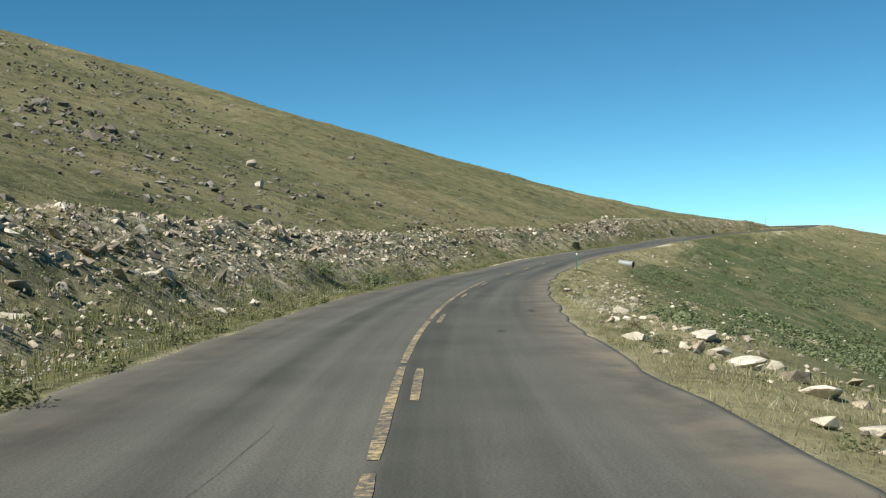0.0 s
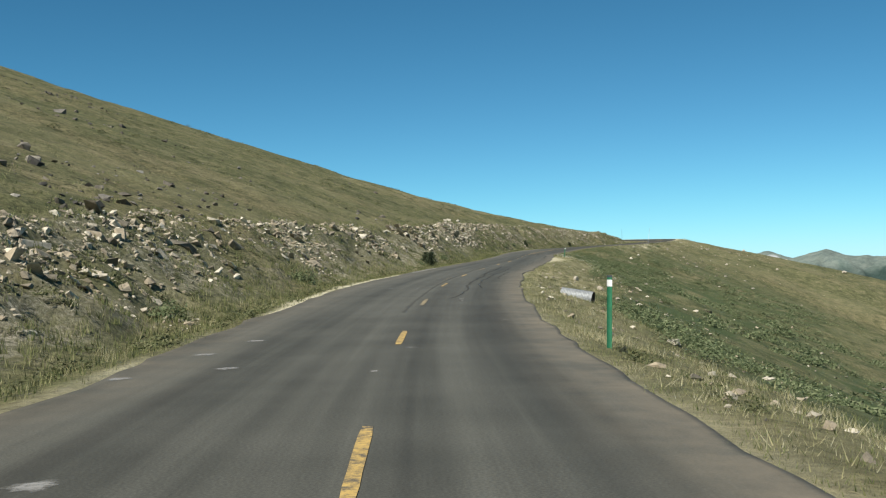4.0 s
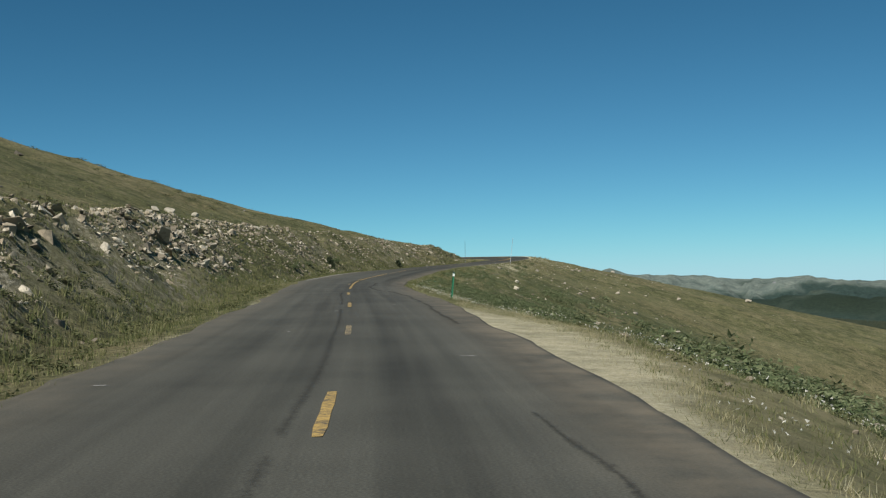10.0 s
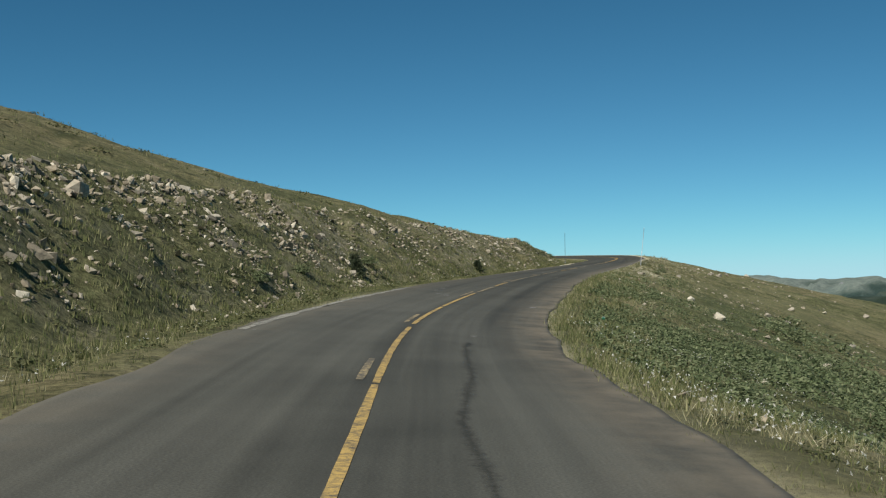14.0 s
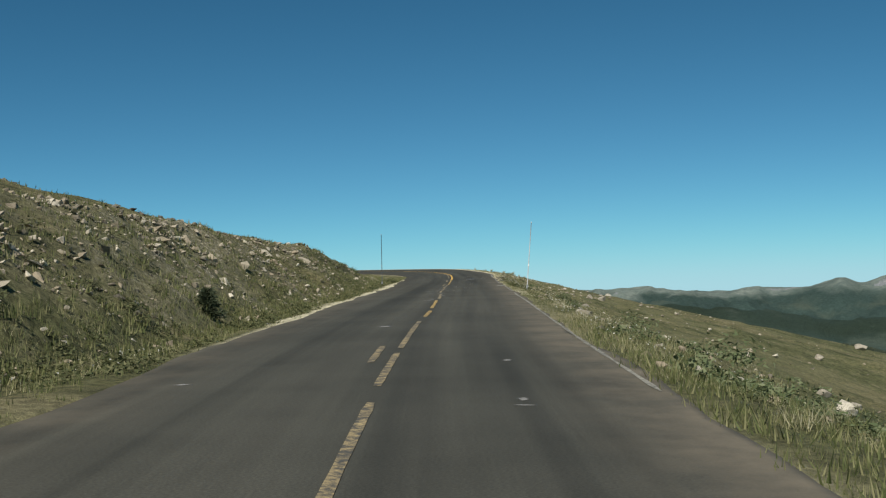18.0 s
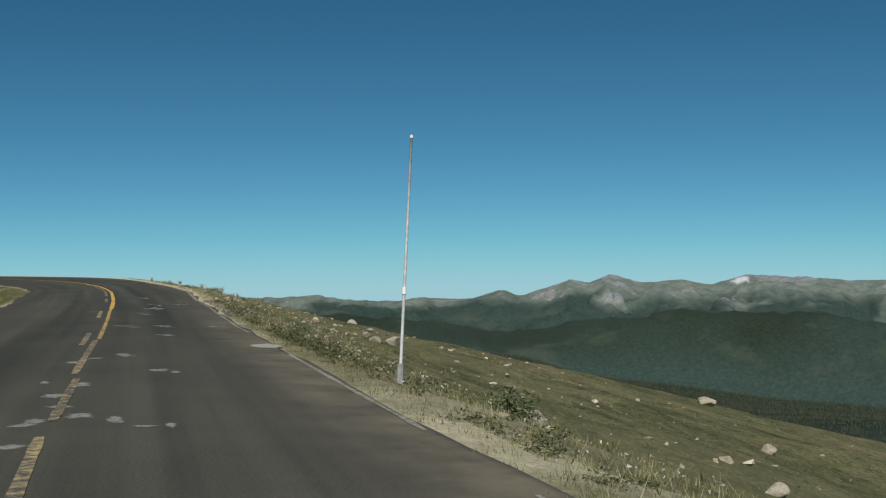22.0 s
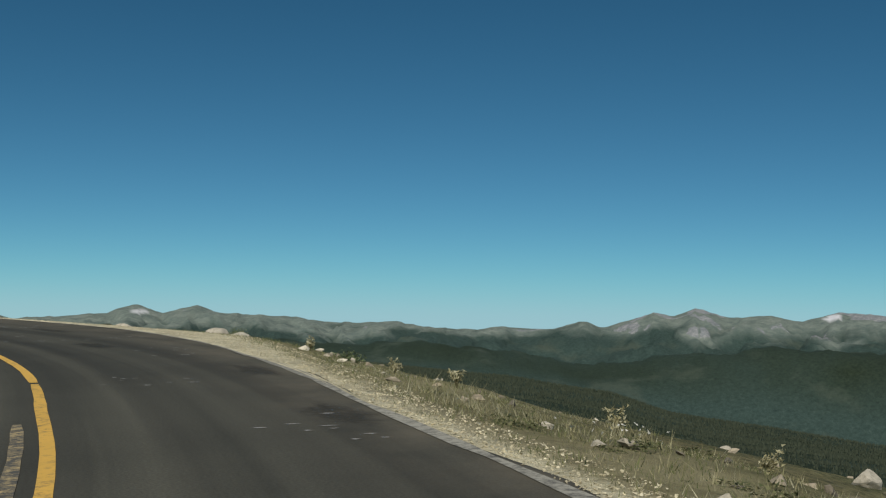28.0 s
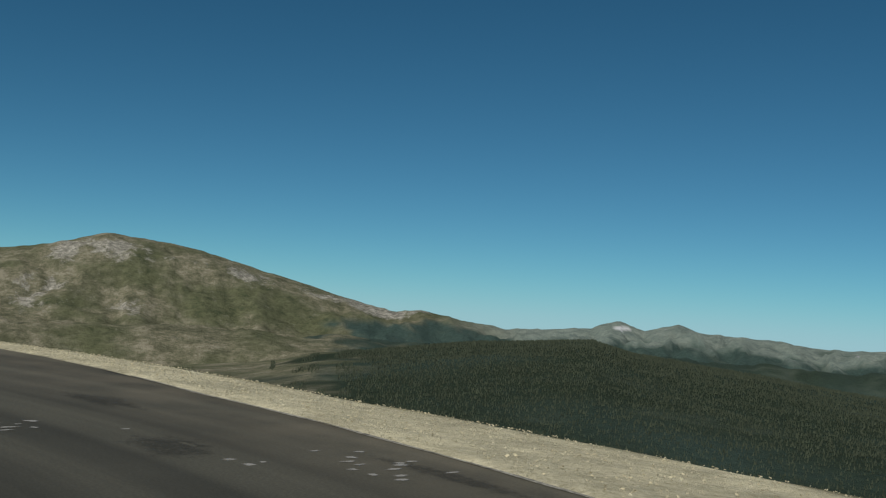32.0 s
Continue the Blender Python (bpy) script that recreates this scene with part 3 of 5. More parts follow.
road = tagged(new("road", me), "old grey asphalt mountain road, cracked and patched", "road", kind="structure")


def on_road(s, d, lift):
    """Points lying on the asphalt."""
    s, d = np.broadcast_arrays(np.asarray(s, float), np.asarray(d, float))
    p = spot(s, d)
    p[..., 2] = np.interp(s, LS, LQ[:, 2]) + profile(s, d * 0.9) + 0.015 + lift
    return p


def line_shift(s):
    """How far the centre markings stray from the middle of the road at the bend."""
    return np.interp(s, [246, 260, 272, 282, 292, 304, 316, 326, 336, 346, 353, 362], [0, 0.1, 0.12, 0, -0.14, -0.03, -0.06, 0.12, 0.24, 0.06, -0.06, 0])


def ribbon(name, s0, s1, d, width, mat, lift=0.006, label="", ragged=0.0, seed=0, step=0.6):
    """A painted or sealed strip along the road from s0 to s1. d: metres from the centre, a number or a function of s."""
    n = max(3, int((s1 - s0) / step) + 2)
    s = np.linspace(s0, s1, n)
    c = d(s) if callable(d) else np.full(n, d)
    w = width / 2 * (1 + ragged * (0.3 if mat in (YELLOW, FADED, FRESH) else 1.0) * lattice(s * 3.1, 0 * s + seed, seed))
    taper = np.where((np.arange(n) == 0) | (np.arange(n) == n - 1), 0.8, 1.0)
    me = grid_mesh(name, np.stack([on_road(s, c - w * taper, lift), on_road(s, c, lift), on_road(s, c + w * taper, lift)], 1), mat)
    give(me, "core", np.stack([0 * s, np.where(taper < 1, 0, 1), 0 * s], 1))
    return part(name, me, road, label)


def blot(name, s, d, ls, ld, mat, seed, lift=0.005, label=""):
    """An uneven flat spot on the road."""
    r = np.random.RandomState(seed)
    k = 14
    a = np.linspace(0, 2 * np.pi, k, endpoint=False)
    q = r.uniform(0.65, 1.1, k)
    v = np.concatenate([on_road(s + np.cos(a) * q * ls * g, d + np.sin(a) * q * ld * g, lift) for g in (0.75, 0.3)])
    f = [((j + 1) % k, j, j + k, (j + 1) % k + k) for j in range(k)] + [tuple(range(2 * k - 1, k - 1, -1))]
    f = [q_[::-1] for q_ in f[:-1]] + [f[-1][::-1]]
    me = mesh_from(name, v, f, mat)
    give(me, "core", np.r_[np.zeros(k), np.ones(k)])
    return part(name, me, road, label)


# centre markings: a solid line with a broken one beside it, then broken alone, then solid again
for s0 in np.arange(-3.6, 50, 12.19):
    ribbon("lane_dash", s0 + 2.6, s0 + 5.7, 0.17, 0.11, FADED, ragged=0.5, seed=int(s0) + 9, label="worn yellow paint dash")
for s0, s1 in ((-4, 7.5), (8, 14.5), (15, 24), (24.4, 33), (33.2, 43.5), (44, 52.3)):
    ribbon("centre_line", s0, s1, -0.06, 0.11, FADED, ragged=0.4, seed=int(s0) + 50, label="worn solid yellow line")
for k in range(1, 12):
    e = 56.0 + 12.19 * k
    if e < 192:
        ribbon("lane_dash", e - 3.1, e, -0.02, 0.115, YELLOW if k % 3 else FADED, ragged=0.3, seed=k, label="yellow paint dash")
for s0, s1 in ((197.6, 206), (206.2, 217), (218, 225), (225.3, 233), (233.6, 238), (238.6, 243)):
    ribbon("centre_line", s0, s1, 0.05, 0.105, YELLOW if int(s1) % 2 or s1 < 210 else FADED, ragged=0.4, seed=int(s0), label="worn solid yellow line")
for s0 in (206.5, 218.5, 231, 243.5, 255.5):
    ribbon("lane_dash", s0, s0 + 3.0, -0.17, 0.11, FADED, ragged=0.35, seed=int(s0) + 3, label="nearly worn-off paint dash")
for s0, s1 in ((244, 251), (252.5, 257), (258, 266), (268, 271.4), (273, 279.5), (281, 287), (289, 292), (293, 297), (297.6, 304.2)):
    ribbon("centre_line", s0, s1, lambda s, j=int(s0) % 3: 0.05 + 0.03 * j + line_shift(s), 0.10, YELLOW if 262 < s0 < 280 else FADED, ragged=0.5, seed=int(s0), label="flaking pale yellow line")
for s0, s1 in ((304.5, 311), (311.2, 318)):
    ribbon("centre_line", s0, s1, lambda s: 0.10 + line_shift(s), 0.085, YELLOW, ragged=0.5, seed=int(s0), label="scuffed orange-yellow line")
for s0, s1 in ((318.1, 325), (325.2, 338), (338.2, 356), (356.2, 385)):
    ribbon("centre_line", s0, s1, lambda s: 0.10 + line_shift(s), 0.125, FRESH, ragged=0.3, seed=int(s0), label="bright yellow solid line")
for s0, s1 in ((303, 306.5), (313, 317), (324, 327.5), (331, 345), (345.3, 352)):
    ribbon("centre_line", s0, s1, lambda s: -0.14 + line_shift(s), 0.11, FADED, ragged=0.4, seed=int(s0) + 1, label="scuffed second yellow line")
ribbon("paint_trace", 108.5, 113.2, -0.46, 0.03, FADED, ragged=0.3, seed=2, label="thin pale trace of old paint")
# pale strip along the outer edge
for s0, s1 in ((252, 270), (270.2, 289), (292, 301), (307, 325), (325.2, 343), (343.2, 362), (362.2, 392)):
    ribbon("edge_strip", s0, s1, lambda s: right_half(s) - 0.08, 0.06 if s0 < 325 else 0.13, EDGE, ragged=0.5, seed=int(s0), label="pale concrete edge strip")
# winding tar seals
SEALS = (([93, 98, 102, 108.5, 113, 119, 126, 133], [0.7, 1.05, 0.95, 0.9, 1.0, 0.85, 0.9, 0.7], 0.26),
         ([100, 104, 108.5, 111, 117, 124, 131], [1.5, 1.35, 1.25, 1.3, 1.38, 1.6, 1.5], 0.2),
         ([110, 116, 122], [1.9, 1.8, 1.95], 0.14), ([140, 146, 152], [1.9, 2.05, 1.95], 0.16), ([5, 7, 10], [-1.0, -1.1, -1.05], 0.03),
         ([140, 145, 150], [-2.3, -2.2, -2.35], 0.12))
for n, (ss, dd, w) in enumerate(SEALS):
    ribbon("tar_seal", ss[0], ss[-1], lambda s, ss=ss, dd=dd, n=n: np.interp(s, ss, dd) + 0.07 * lattice(s / 1.6, 0 * s + n, n + 40), w, TAR, 0.004, "dark tar crack seal", 0.45, n, 0.3)
for s0, s1 in ((86, 118), (118.2, 150), (150.2, 174), (176, 192)):
    ribbon("joint_seal", s0, s1, lambda s: -0.30 + 0.05 * lattice(s / 6, 0 * s, 3), 0.26, JOINT, 0.003, "dark sealed joint along the road", 0.3, int(s0))
for s0, s1 in ((124, 134), (215, 237)):
    ribbon("edge_strip", s0, s1, lambda s: 0.12 - left_half(s), 0.20, EDGE, ragged=0.6, seed=int(s0), label="pale worn strip at the road edge")
for s0, s1 in ((166, 178), (178.2, 196), (196.1, 214)):
    ribbon("tar_seal", s0, s1, lambda s: np.interp(s, [166, 178, 184, 188, 191.2, 193.6, 196.4, 203, 208.4, 214], [2.35, 2.3, 2.2, 2.1, 1.9, 1.45, 1.3, 1.0, 1.3, 1.35]) + 0.06 * lattice(s / 1.7, 0 * s, 5), 0.3, TAR, 0.004, "dark winding tar crack seal", 0.5, int(s0), 0.3)
# pale scuffs and dark blots
rngB = np.random.RandomState(12)
for s0, d0 in ((136, 2.1), (137.2, -1.0), (136.2, 0.6), (231.2, -0.7), (234.6, -1.6), (232, -1.1), (227.2, 2.5), (236.4, -1.7), (264.2, -0.5), (74, -2.2), (76.4, -3.0), (66, -2.1), (73, -3.4), (79, -2.6), (192.8, 1.7), (195.1, -1.0), (198.1, -1.1)):
    blot("pale_patch", s0, d0, 0.42, 0.34, GREYED, int(s0 * 7) % 97)
for k in range(40):
    s0 = rngB.uniform(62, 262)
    blot("pale_patch", s0, rngB.uniform(-3.0, 2.4), rngB.uniform(0.12, 0.4), rngB.uniform(0.12, 0.34), GREYED, k)
for k, (s0, d0, ls, ld) in enumerate(((309.2, 2.6, 0.25, 0.6), (309.2, 1.2, 0.5, 0.4), (305.8, 1.1, 0.6, 0.4), (298, 1.2, 0.8, 0.4), (292.8, 0.8, 0.5, 0.5), (300.8, 0.8, 1.2, 0.5), (318.5, 1.3, 1.0, 0.4), (315, 1.05, 1.2, 0.35), (316.8, -0.35, 0.6, 0.3), (322.2, 2.3, 0.8, 0.5), (328, 1.3, 1.4, 0.4), (325, 2.8, 0.5, 0.5), (293, -0.1, 1.6, 0.5), (291, -0.2, 1.6, 0.6), (288, -0.15, 1.5, 0.5), (296, -0.1, 1.4, 0.45), (300, 0.0, 1.2, 0.35), (285, -0.1, 1.4, 0.5), (280, -0.1, 1.2, 0.4), (330.8, -0.7, 0.5, 0.6), (340, 2.4, 0.9, 0.7), (347, 1.2, 1.2, 0.5), (351, 2.4, 1.6, 0.6), (356, 1.4, 1.4, 0.7), (361, 3.0, 1.6, 0.8), (366, 1.5, 1.8, 0.6), (370, 2.8, 1.2, 0.8), (376.2, 3.9, 0.6, 1.0), (378.5, 2.7, 0.6, 1.0), (375.5, 4.4, 0.6, 0.7), (369.5, 4.2, 0.6, 0.9), (372.7, 3.8, 0.7, 1.0), (364.5, 1.9, 0.5, 1.0), (364.8, 3.7, 0.6, 0.8))):
    for j in range(9 if s0 > 345 else 0):
        blot("pale_scuff", s0 + ls * rngB.uniform(-0.6, 0.6), d0 + ld * rngB.uniform(-0.9, 0.9), rngB.uniform(0.05, 0.12), rngB.uniform(0.08, 0.2), GREYED, 300 + 9 * k + j)
    for j in range(0 if s0 > 345 else 4):
        blot("pale_patch", s0 + ls * rngB.uniform(-0.7, 0.7), d0 + ld * rngB.uniform(-0.7, 0.7), rngB.uniform(0.15, 0.5), rngB.uniform(0.1, 0.3), GREYED, 70 + 5 * k + j)
for k, (s0, d0, ls, ld) in enumerate(((318.5, 1.9, 0.5, 2.2), (326, 2.2, 0.6, 2.4), (334, 2.4, 1.2, 1.6), (352, 2.9, 2.8, 1.2), (357, 3.2, 3.0, 1.0), (363, 2.2, 2.6, 1.2), (345, 1.6, 2.0, 1.0), (21, 1.4, 1.2, 0.4), (28, 2.2, 2.5, 0.5), (196, 1.6, 0.8, 0.8), (368, 3.4, 3.2, 0.9), (374, 2.2, 3.0, 1.0), (377.2, 3.3, 1.6, 1.3), (371.3, 3.7, 2.0, 1.0), (375.2, 4.7, 2.6, 0.5), (380, 4.3, 2.2, 0.9))):
    blot("dark_blot", s0, d0, ls * 0.7, ld * 0.6, TAR if s0 > 345 else JOINT, 120 + k, 0.003)

blot("concrete_patch", 302.9, 2.98, 0.9, 0.36, CONCRETE, 7, 0.006, "pale concrete patch at the road edge")
for k, (s0, d0, ls, ld) in enumerate(((319.4, 1.45, 2.0, 0.4), (321.2, 1.5, 1.2, 0.3), (322.5, 1.25, 0.7, 0.4), (328.4, 1.4, 1.4, 0.35), (309, 0.5, 0.7, 0.5))):
    for j in range(4):
        blot("worn_patch", s0 + ls * rngB.uniform(-0.5, 0.5), d0 + ld * rngB.uniform(-0.5, 0.5), ls * 0.35, ld * 0.7, GREYED, 700 + 5 * k + j)

# ---- ground beside the road ----
A = np.r_[0, 0.25, 0.6, 1.0, 1.4, 1.8, 2.2, 2.6, np.arange(3.0, 9.0, 0.4), np.arange(9, 16, 0.8), np.arange(16, 40, 2.0), np.arange(40, 100, 5.0), np.arange(100, 211, 10.0), np.arange(230, 431, 25.0)]
Cc = np.r_[0, 0.2, 0.45, 0.8, 1.2, 1.6, 2.0, 2.5, np.arange(3.0, 9.0, 0.5), np.arange(9, 20, 0.9), np.arange(20, 60, 2.5), np.arange(60, 131, 7.0)]
gs = np.arange(-36, LS[-1] - 5, 0.6)
shrink = np.interp(gs, [312, 342], [1.0, 0.068])
a2 = np.where(A[None] > 3, 3 + (A[None] - 3) * shrink[:, None], A[None])
gl, gr = left_half(gs) - 0.25, right_half(gs) - 0.25
DD = np.concatenate([-(gl[:, None] + a2)[:, ::-1], np.zeros((len(gs), 1)), gr[:, None] + Cc[None] + 0 * gs[:, None]], 1)
SS = gs[:, None] + 0 * DD
G = spot(SS, DD)
k0 = len(A)
G[:, k0, 2] -= 0.2
G[:, [k0 - 1, k0 + 1], 2] -= 0.06
me = grid_mesh("ground", G, TURF)
off_l = np.maximum(-DD - left_half(SS), 0)
off_r = np.maximum(DD - right_half(SS), 0)
nz = fractal(G[..., 0] / 3.1, G[..., 1] / 3.1, 4, 61)
nw = fractal(G[..., 0] / 11, G[..., 1] / 11, 3, 66)
hb, wb = np.interp(SS, BANK_S, BANK_H), np.interp(SS, BANK_S, BANK_W)
inb = np.clip((off_l - 2.2) / 0.8, 0, 1) * np.clip((2.6 + wb + 0.5 - off_l) / 0.6, 0, 1) * np.clip(hb, 0, 1)
inb = inb * (1 - np.clip((off_l - 2.6 - 0.72 * wb) / 0.5, 0, 1) * np.interp(SS, [136, 142, 178, 188], [0, 0.85, 0.85, 0]))
rocky = np.interp(SS, [-40, 0, 40, 70, 90, 135, 160, 200, 235, 262, 300, 330], [0.6, 0.65, 0.85, 0.9, 0.7, 0.7, 0.8, 0.8, 0.35, 0.4, 0.65, 0.7])
bare = inb * np.clip(rocky * 0.8 + 0.45 * nz + 0.35 * nw - 0.15 + np.interp(SS, [22, 38, 84, 98], [0, 0.45, 0.45, 0]), 0, 1) * (DD < 0)
grit = (DD > 0) * np.clip((gravel(SS) + 0.15 + 0.15 * nz - off_r) / 0.3, 0, 1) * np.interp(SS, [0, 146, 152, 172, 178, 300, 330], [0.3, 0.3, 0.72, 0.72, 0.3, 0.4, 0.9])
grit = np.maximum(grit, (DD < 0) * np.clip((np.interp(SS, [85, 95, 122, 132, 258, 270, 290, 315, 330], [0.02, 0.6, 0.6, 0.02, 0.02, 0.6, 1.1, 0.6, 0.05]) + 0.1 * nz - off_l) / 0.25, 0, 1))
grit = np.maximum(grit, 0.8 * (DD > 0) * np.exp(-(((SS - 289) / 8) ** 4)) * np.clip((2.8 + nz - off_r) / 0.8, 0, 1) * np.clip(0.5 + nz, 0, 1))
give(me, "bare", bare)
give(me, "grit", grit)
give(me, "dry", np.clip((DD > 0) * np.exp(-((off_r - 1.6) / 2.2) ** 2) * (0.75 + 0.3 * nw) * np.interp(SS, [0, 200, 222, 250, 268], [1, 0.8, 0.2, 0.2, 0.8]) + 0.25 * (nw > 0.35), 0, 1) * (grit < 0.4))
give(me, "lush", np.clip((DD > 0) * np.clip((off_r - 3) / 5, 0, 1) * np.clip((45 - off_r) / 15, 0, 1) * np.interp(SS, [0, 40, 100, 240, 290, 320], [0.6, 1, 1, 1, 0.35, 0.1]) * (0.8 + 0.6 * nw), 0, 1))
ground = tagged(new("ground", me), "olive alpine turf with bare rocky road cut", "ground", kind="structure")

# ---- valley, forest and mountains ----
EYE = np.array([106.0, 333.0, 12.9])
SKYLINE = [(-40, 1.2), (-24, 1.6), (-12, 1.9), (-4, 2.22), (-1.9, 2.57), (0.6, 3.35), (2.5, 3.25), (4.9, 2.93), (9.1, 1.96), (14.4, 0.68), (16.2, 0.8), (20.3, 0.2), (22.5, 0.44), (24.4, 0.62), (25.7, 1.08), (27.0, 0.62), (28.55, 1.12), (29.6, 0.77),
           (32.9, 0.66), (35.5, 0.4), (38.5, 0.53), (39.4, 0.25), (42.4, 0.23), (43.0, 0.36), (45.8, 0.3), (47.7, 0.74), (48.5, 0.4), (51.1, 1.25), (51.9, 1.05), (53.0, 1.48), (54.8, 1.0), (56.3, 1.15), (58.0, 0.94), (59.7, 1.41), (61.7, 1.26), (64.2, 1.04), (70, 1.1), (80, 0.8), (100, 0.5)]


def far_height(b, r):
    """Height of the far land at bearing b (degrees right of +y) and distance r from EYE."""
    spur = np.interp(b, [-180, -30, 0, 8, 11, 15, 19, 24.5, 26.5, 31.5, 37, 44, 49, 52, 61, 75, 110, 180], [-6, -4.2, -3.2, -2.3, -1.6, -1.1, -0.5, 0.0, -0.5, -1.0, -1.55, -2.1, -2.8, -3.6, -4.8, -5.5, -6, -6])
    mid = np.interp(b, [-180, -30, 0, 20, 34, 41, 48, 52, 56, 61, 65, 70, 80, 180], [-2, -1.6, -0.9, -0.8, -0.6, -0.5, -1.4, -0.9, -0.5, -0.42, -0.95, -1.3, -1.5, -2])
    at, up = np.array([q[0] for q in SKYLINE]), np.array([q[1] for q in SKYLINE])
    top = (np.interp(b - 0.1, at, up) + 4 * np.interp(b, at, up) + np.interp(b + 0.1, at, up)) / 6 + 0.03 * fractal(b * 2.3, 0 * b, 5, 71)
    rr = np.array([20, 60, 150, 450, 2200, 2650, 3150, 3550, 4350, 4780.0])
    ee = [0 * b - 32, 0 * b - 24, 0 * b - 17, 0 * b - 9.5, spur, np.minimum(spur - 1.2, -2.4), mid, mid - 0.6, top, top - 0.9]
    h = np.stack([q * np.tan(np.radians(e)) for q, e in zip(rr, ee)], 0)
    i = np.clip(np.searchsorted(rr, r, "right") - 1, 0, len(rr) - 2)
    t = (r - rr[i]) / (rr[i + 1] - rr[i])
    lo = np.take_along_axis(h, i[None], 0)[0]
    hi = np.take_along_axis(h, i[None] + 1, 0)[0]
    t = np.where(r < 450, t, t * t * (3 - 2 * t))
    x, y = EYE[0] + r * np.sin(np.radians(b)), EYE[1] + r * np.cos(np.radians(b))
    ridge = 1 - 2 * np.abs(fractal(x / 420, y / 420, 4, 81))
    fine = fractal(x / 130, y / 130, 4, 91)
    gully = 1 - 2 * np.abs(lattice(b / 0.9 + 0.7 * fine, r / 1400, 83)) + 0.5 * (1 - 2 * np.abs(lattice(b / 0.33 + fine, r / 700, 87)))
    gully = gully * np.interp(r, [2700, 3700], [0.0, 1.0]) * np.interp(b, [13, 20], [0.3, 1.0])
    amp = np.interp(r, [0, 250, 900, 2200, 2650, 3900, 4260, 4345, 4780], [0, 2, 7, 3, 8, 36, 9, 0, 0])
    return EYE[2] + lo * (1 - t) + hi * t + amp * (0.35 * ridge + 0.5 * fine + 0.55 * gully) * np.interp(b, [-10, 20], [1.3, 1.0])


bear = np.r_[np.arange(-180, -24, 4.0), np.arange(-24, 84, 0.2), np.arange(84, 180, 4.0)]
rad = np.r_[20, 40, 60, 90, 120, 150, np.arange(190, 900, 45), np.arange(900, 2800, 60), np.arange(2800, 3600, 50), np.arange(3600, 4781, 30)]
B, Rr = np.meshgrid(bear, rad, indexing="ij")
Zf = far_height(B, Rr)
X, Y = EYE[0] + Rr * np.sin(np.radians(B)), EYE[1] + Rr * np.cos(np.radians(B))
F = np.stack([X, Y, Zf], -1)
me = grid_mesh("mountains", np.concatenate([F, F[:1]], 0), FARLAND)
el = np.degrees(np.arctan2(Zf - EYE[2], Rr))
nf, nm = fractal(X / 260, Y / 260, 4, 101), fractal(X / 90, Y / 90, 4, 111)
alp = np.clip((el + np.interp(B, [38, 46], [0.25, 0.08]) + 0.42 * nf + 0.25 * nm) / np.interp(B, [38, 46], [0.3, 0.55]), 0, 1) * (Rr > 3500)
alp = np.maximum(alp, np.clip((nf * 1.3 + nm * 0.7 - 0.8) * 3, 0, 1) * (Rr > 3650) * 0.45)
alp = np.maximum(alp, np.clip((13.5 + 3 * nm - B) / 3, 0, 1) * np.clip((el + 4.2 + 0.9 * nf) / 0.8, 0, 1) * (Rr > 900))
steepness = np.abs(np.gradient(Zf, axis=0)) / (Rr * math.radians(0.2))
rok = np.clip((nm * 0.9 + nf * 0.5 + steepness * 0.8 + np.clip(el - 0.3, 0, 2) * 0.32 - 0.55) * 1.6, 0, 1) * alp * (Rr > 3500) * np.clip((el + 0.1) / 0.45, 0.15, 1) * np.interp(B, [8, 18, 30, 44, 49], [0.4, 0.55, 0.7, 0.75, 1.15]) - 0.3 * (1 - alp)
talus = 0.5 * np.exp(-((B - 0.2) / 3.4) ** 2 - ((el - 2.5) / 0.75) ** 2) + 0.62 * np.exp(-((B + 2.4) / 1.9) ** 2 - ((el - 0.3) / 0.9) ** 2) + 0.55 * np.exp(-((B - 2.0) / 1.2) ** 2 - ((el + 0.1) / 0.5) ** 2)
talus = talus + 0.46 * np.exp(-((el - np.interp(B, [4, 14], [2.6, 0.6])) / 0.42) ** 2) * np.clip((B - 3) / 2, 0, 1)
rok = np.where((B < 15) & (Rr > 2400), np.maximum(rok * 0.6, talus * (0.98 + 0.9 * nm)), rok)
meadow = np.exp(-((B - 6.5) / 4.5) ** 2 - ((el - np.interp(B, [2, 12], [1.0, 0.0])) / 0.8) ** 2)
snow = np.clip((np.exp(-((B - 59.3 + (el - 1.1) * -1.2) / 0.35) ** 2) * np.exp(-((el - 1.14) / 0.17) ** 2) - 0.35) * 6, 0, 1) * (Rr > 3900)
snow = np.maximum(snow, np.clip((np.exp(-((B - 25.9) / 0.45) ** 2) * np.exp(-((el - 0.72) / 0.12) ** 2) - 0.4) * 3, 0, 0.75) * (Rr > 4000))
for nme, val in (("alpine", alp), ("meadow", meadow), ("rocky", rok), ("snowy", snow), ("dark_wood", np.clip(np.interp(Rr, [2450, 2750, 2850, 2980, 3180, 3300], [1, 0, 0, 0.55, 0.55, 0]) * (1 + 0.5 * nf), 0, 1)), ("olive", np.interp(B, [16.5, 21.5], [1, 0]) * np.ones_like(Rr))):
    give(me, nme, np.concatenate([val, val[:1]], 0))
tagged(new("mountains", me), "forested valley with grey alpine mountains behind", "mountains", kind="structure")

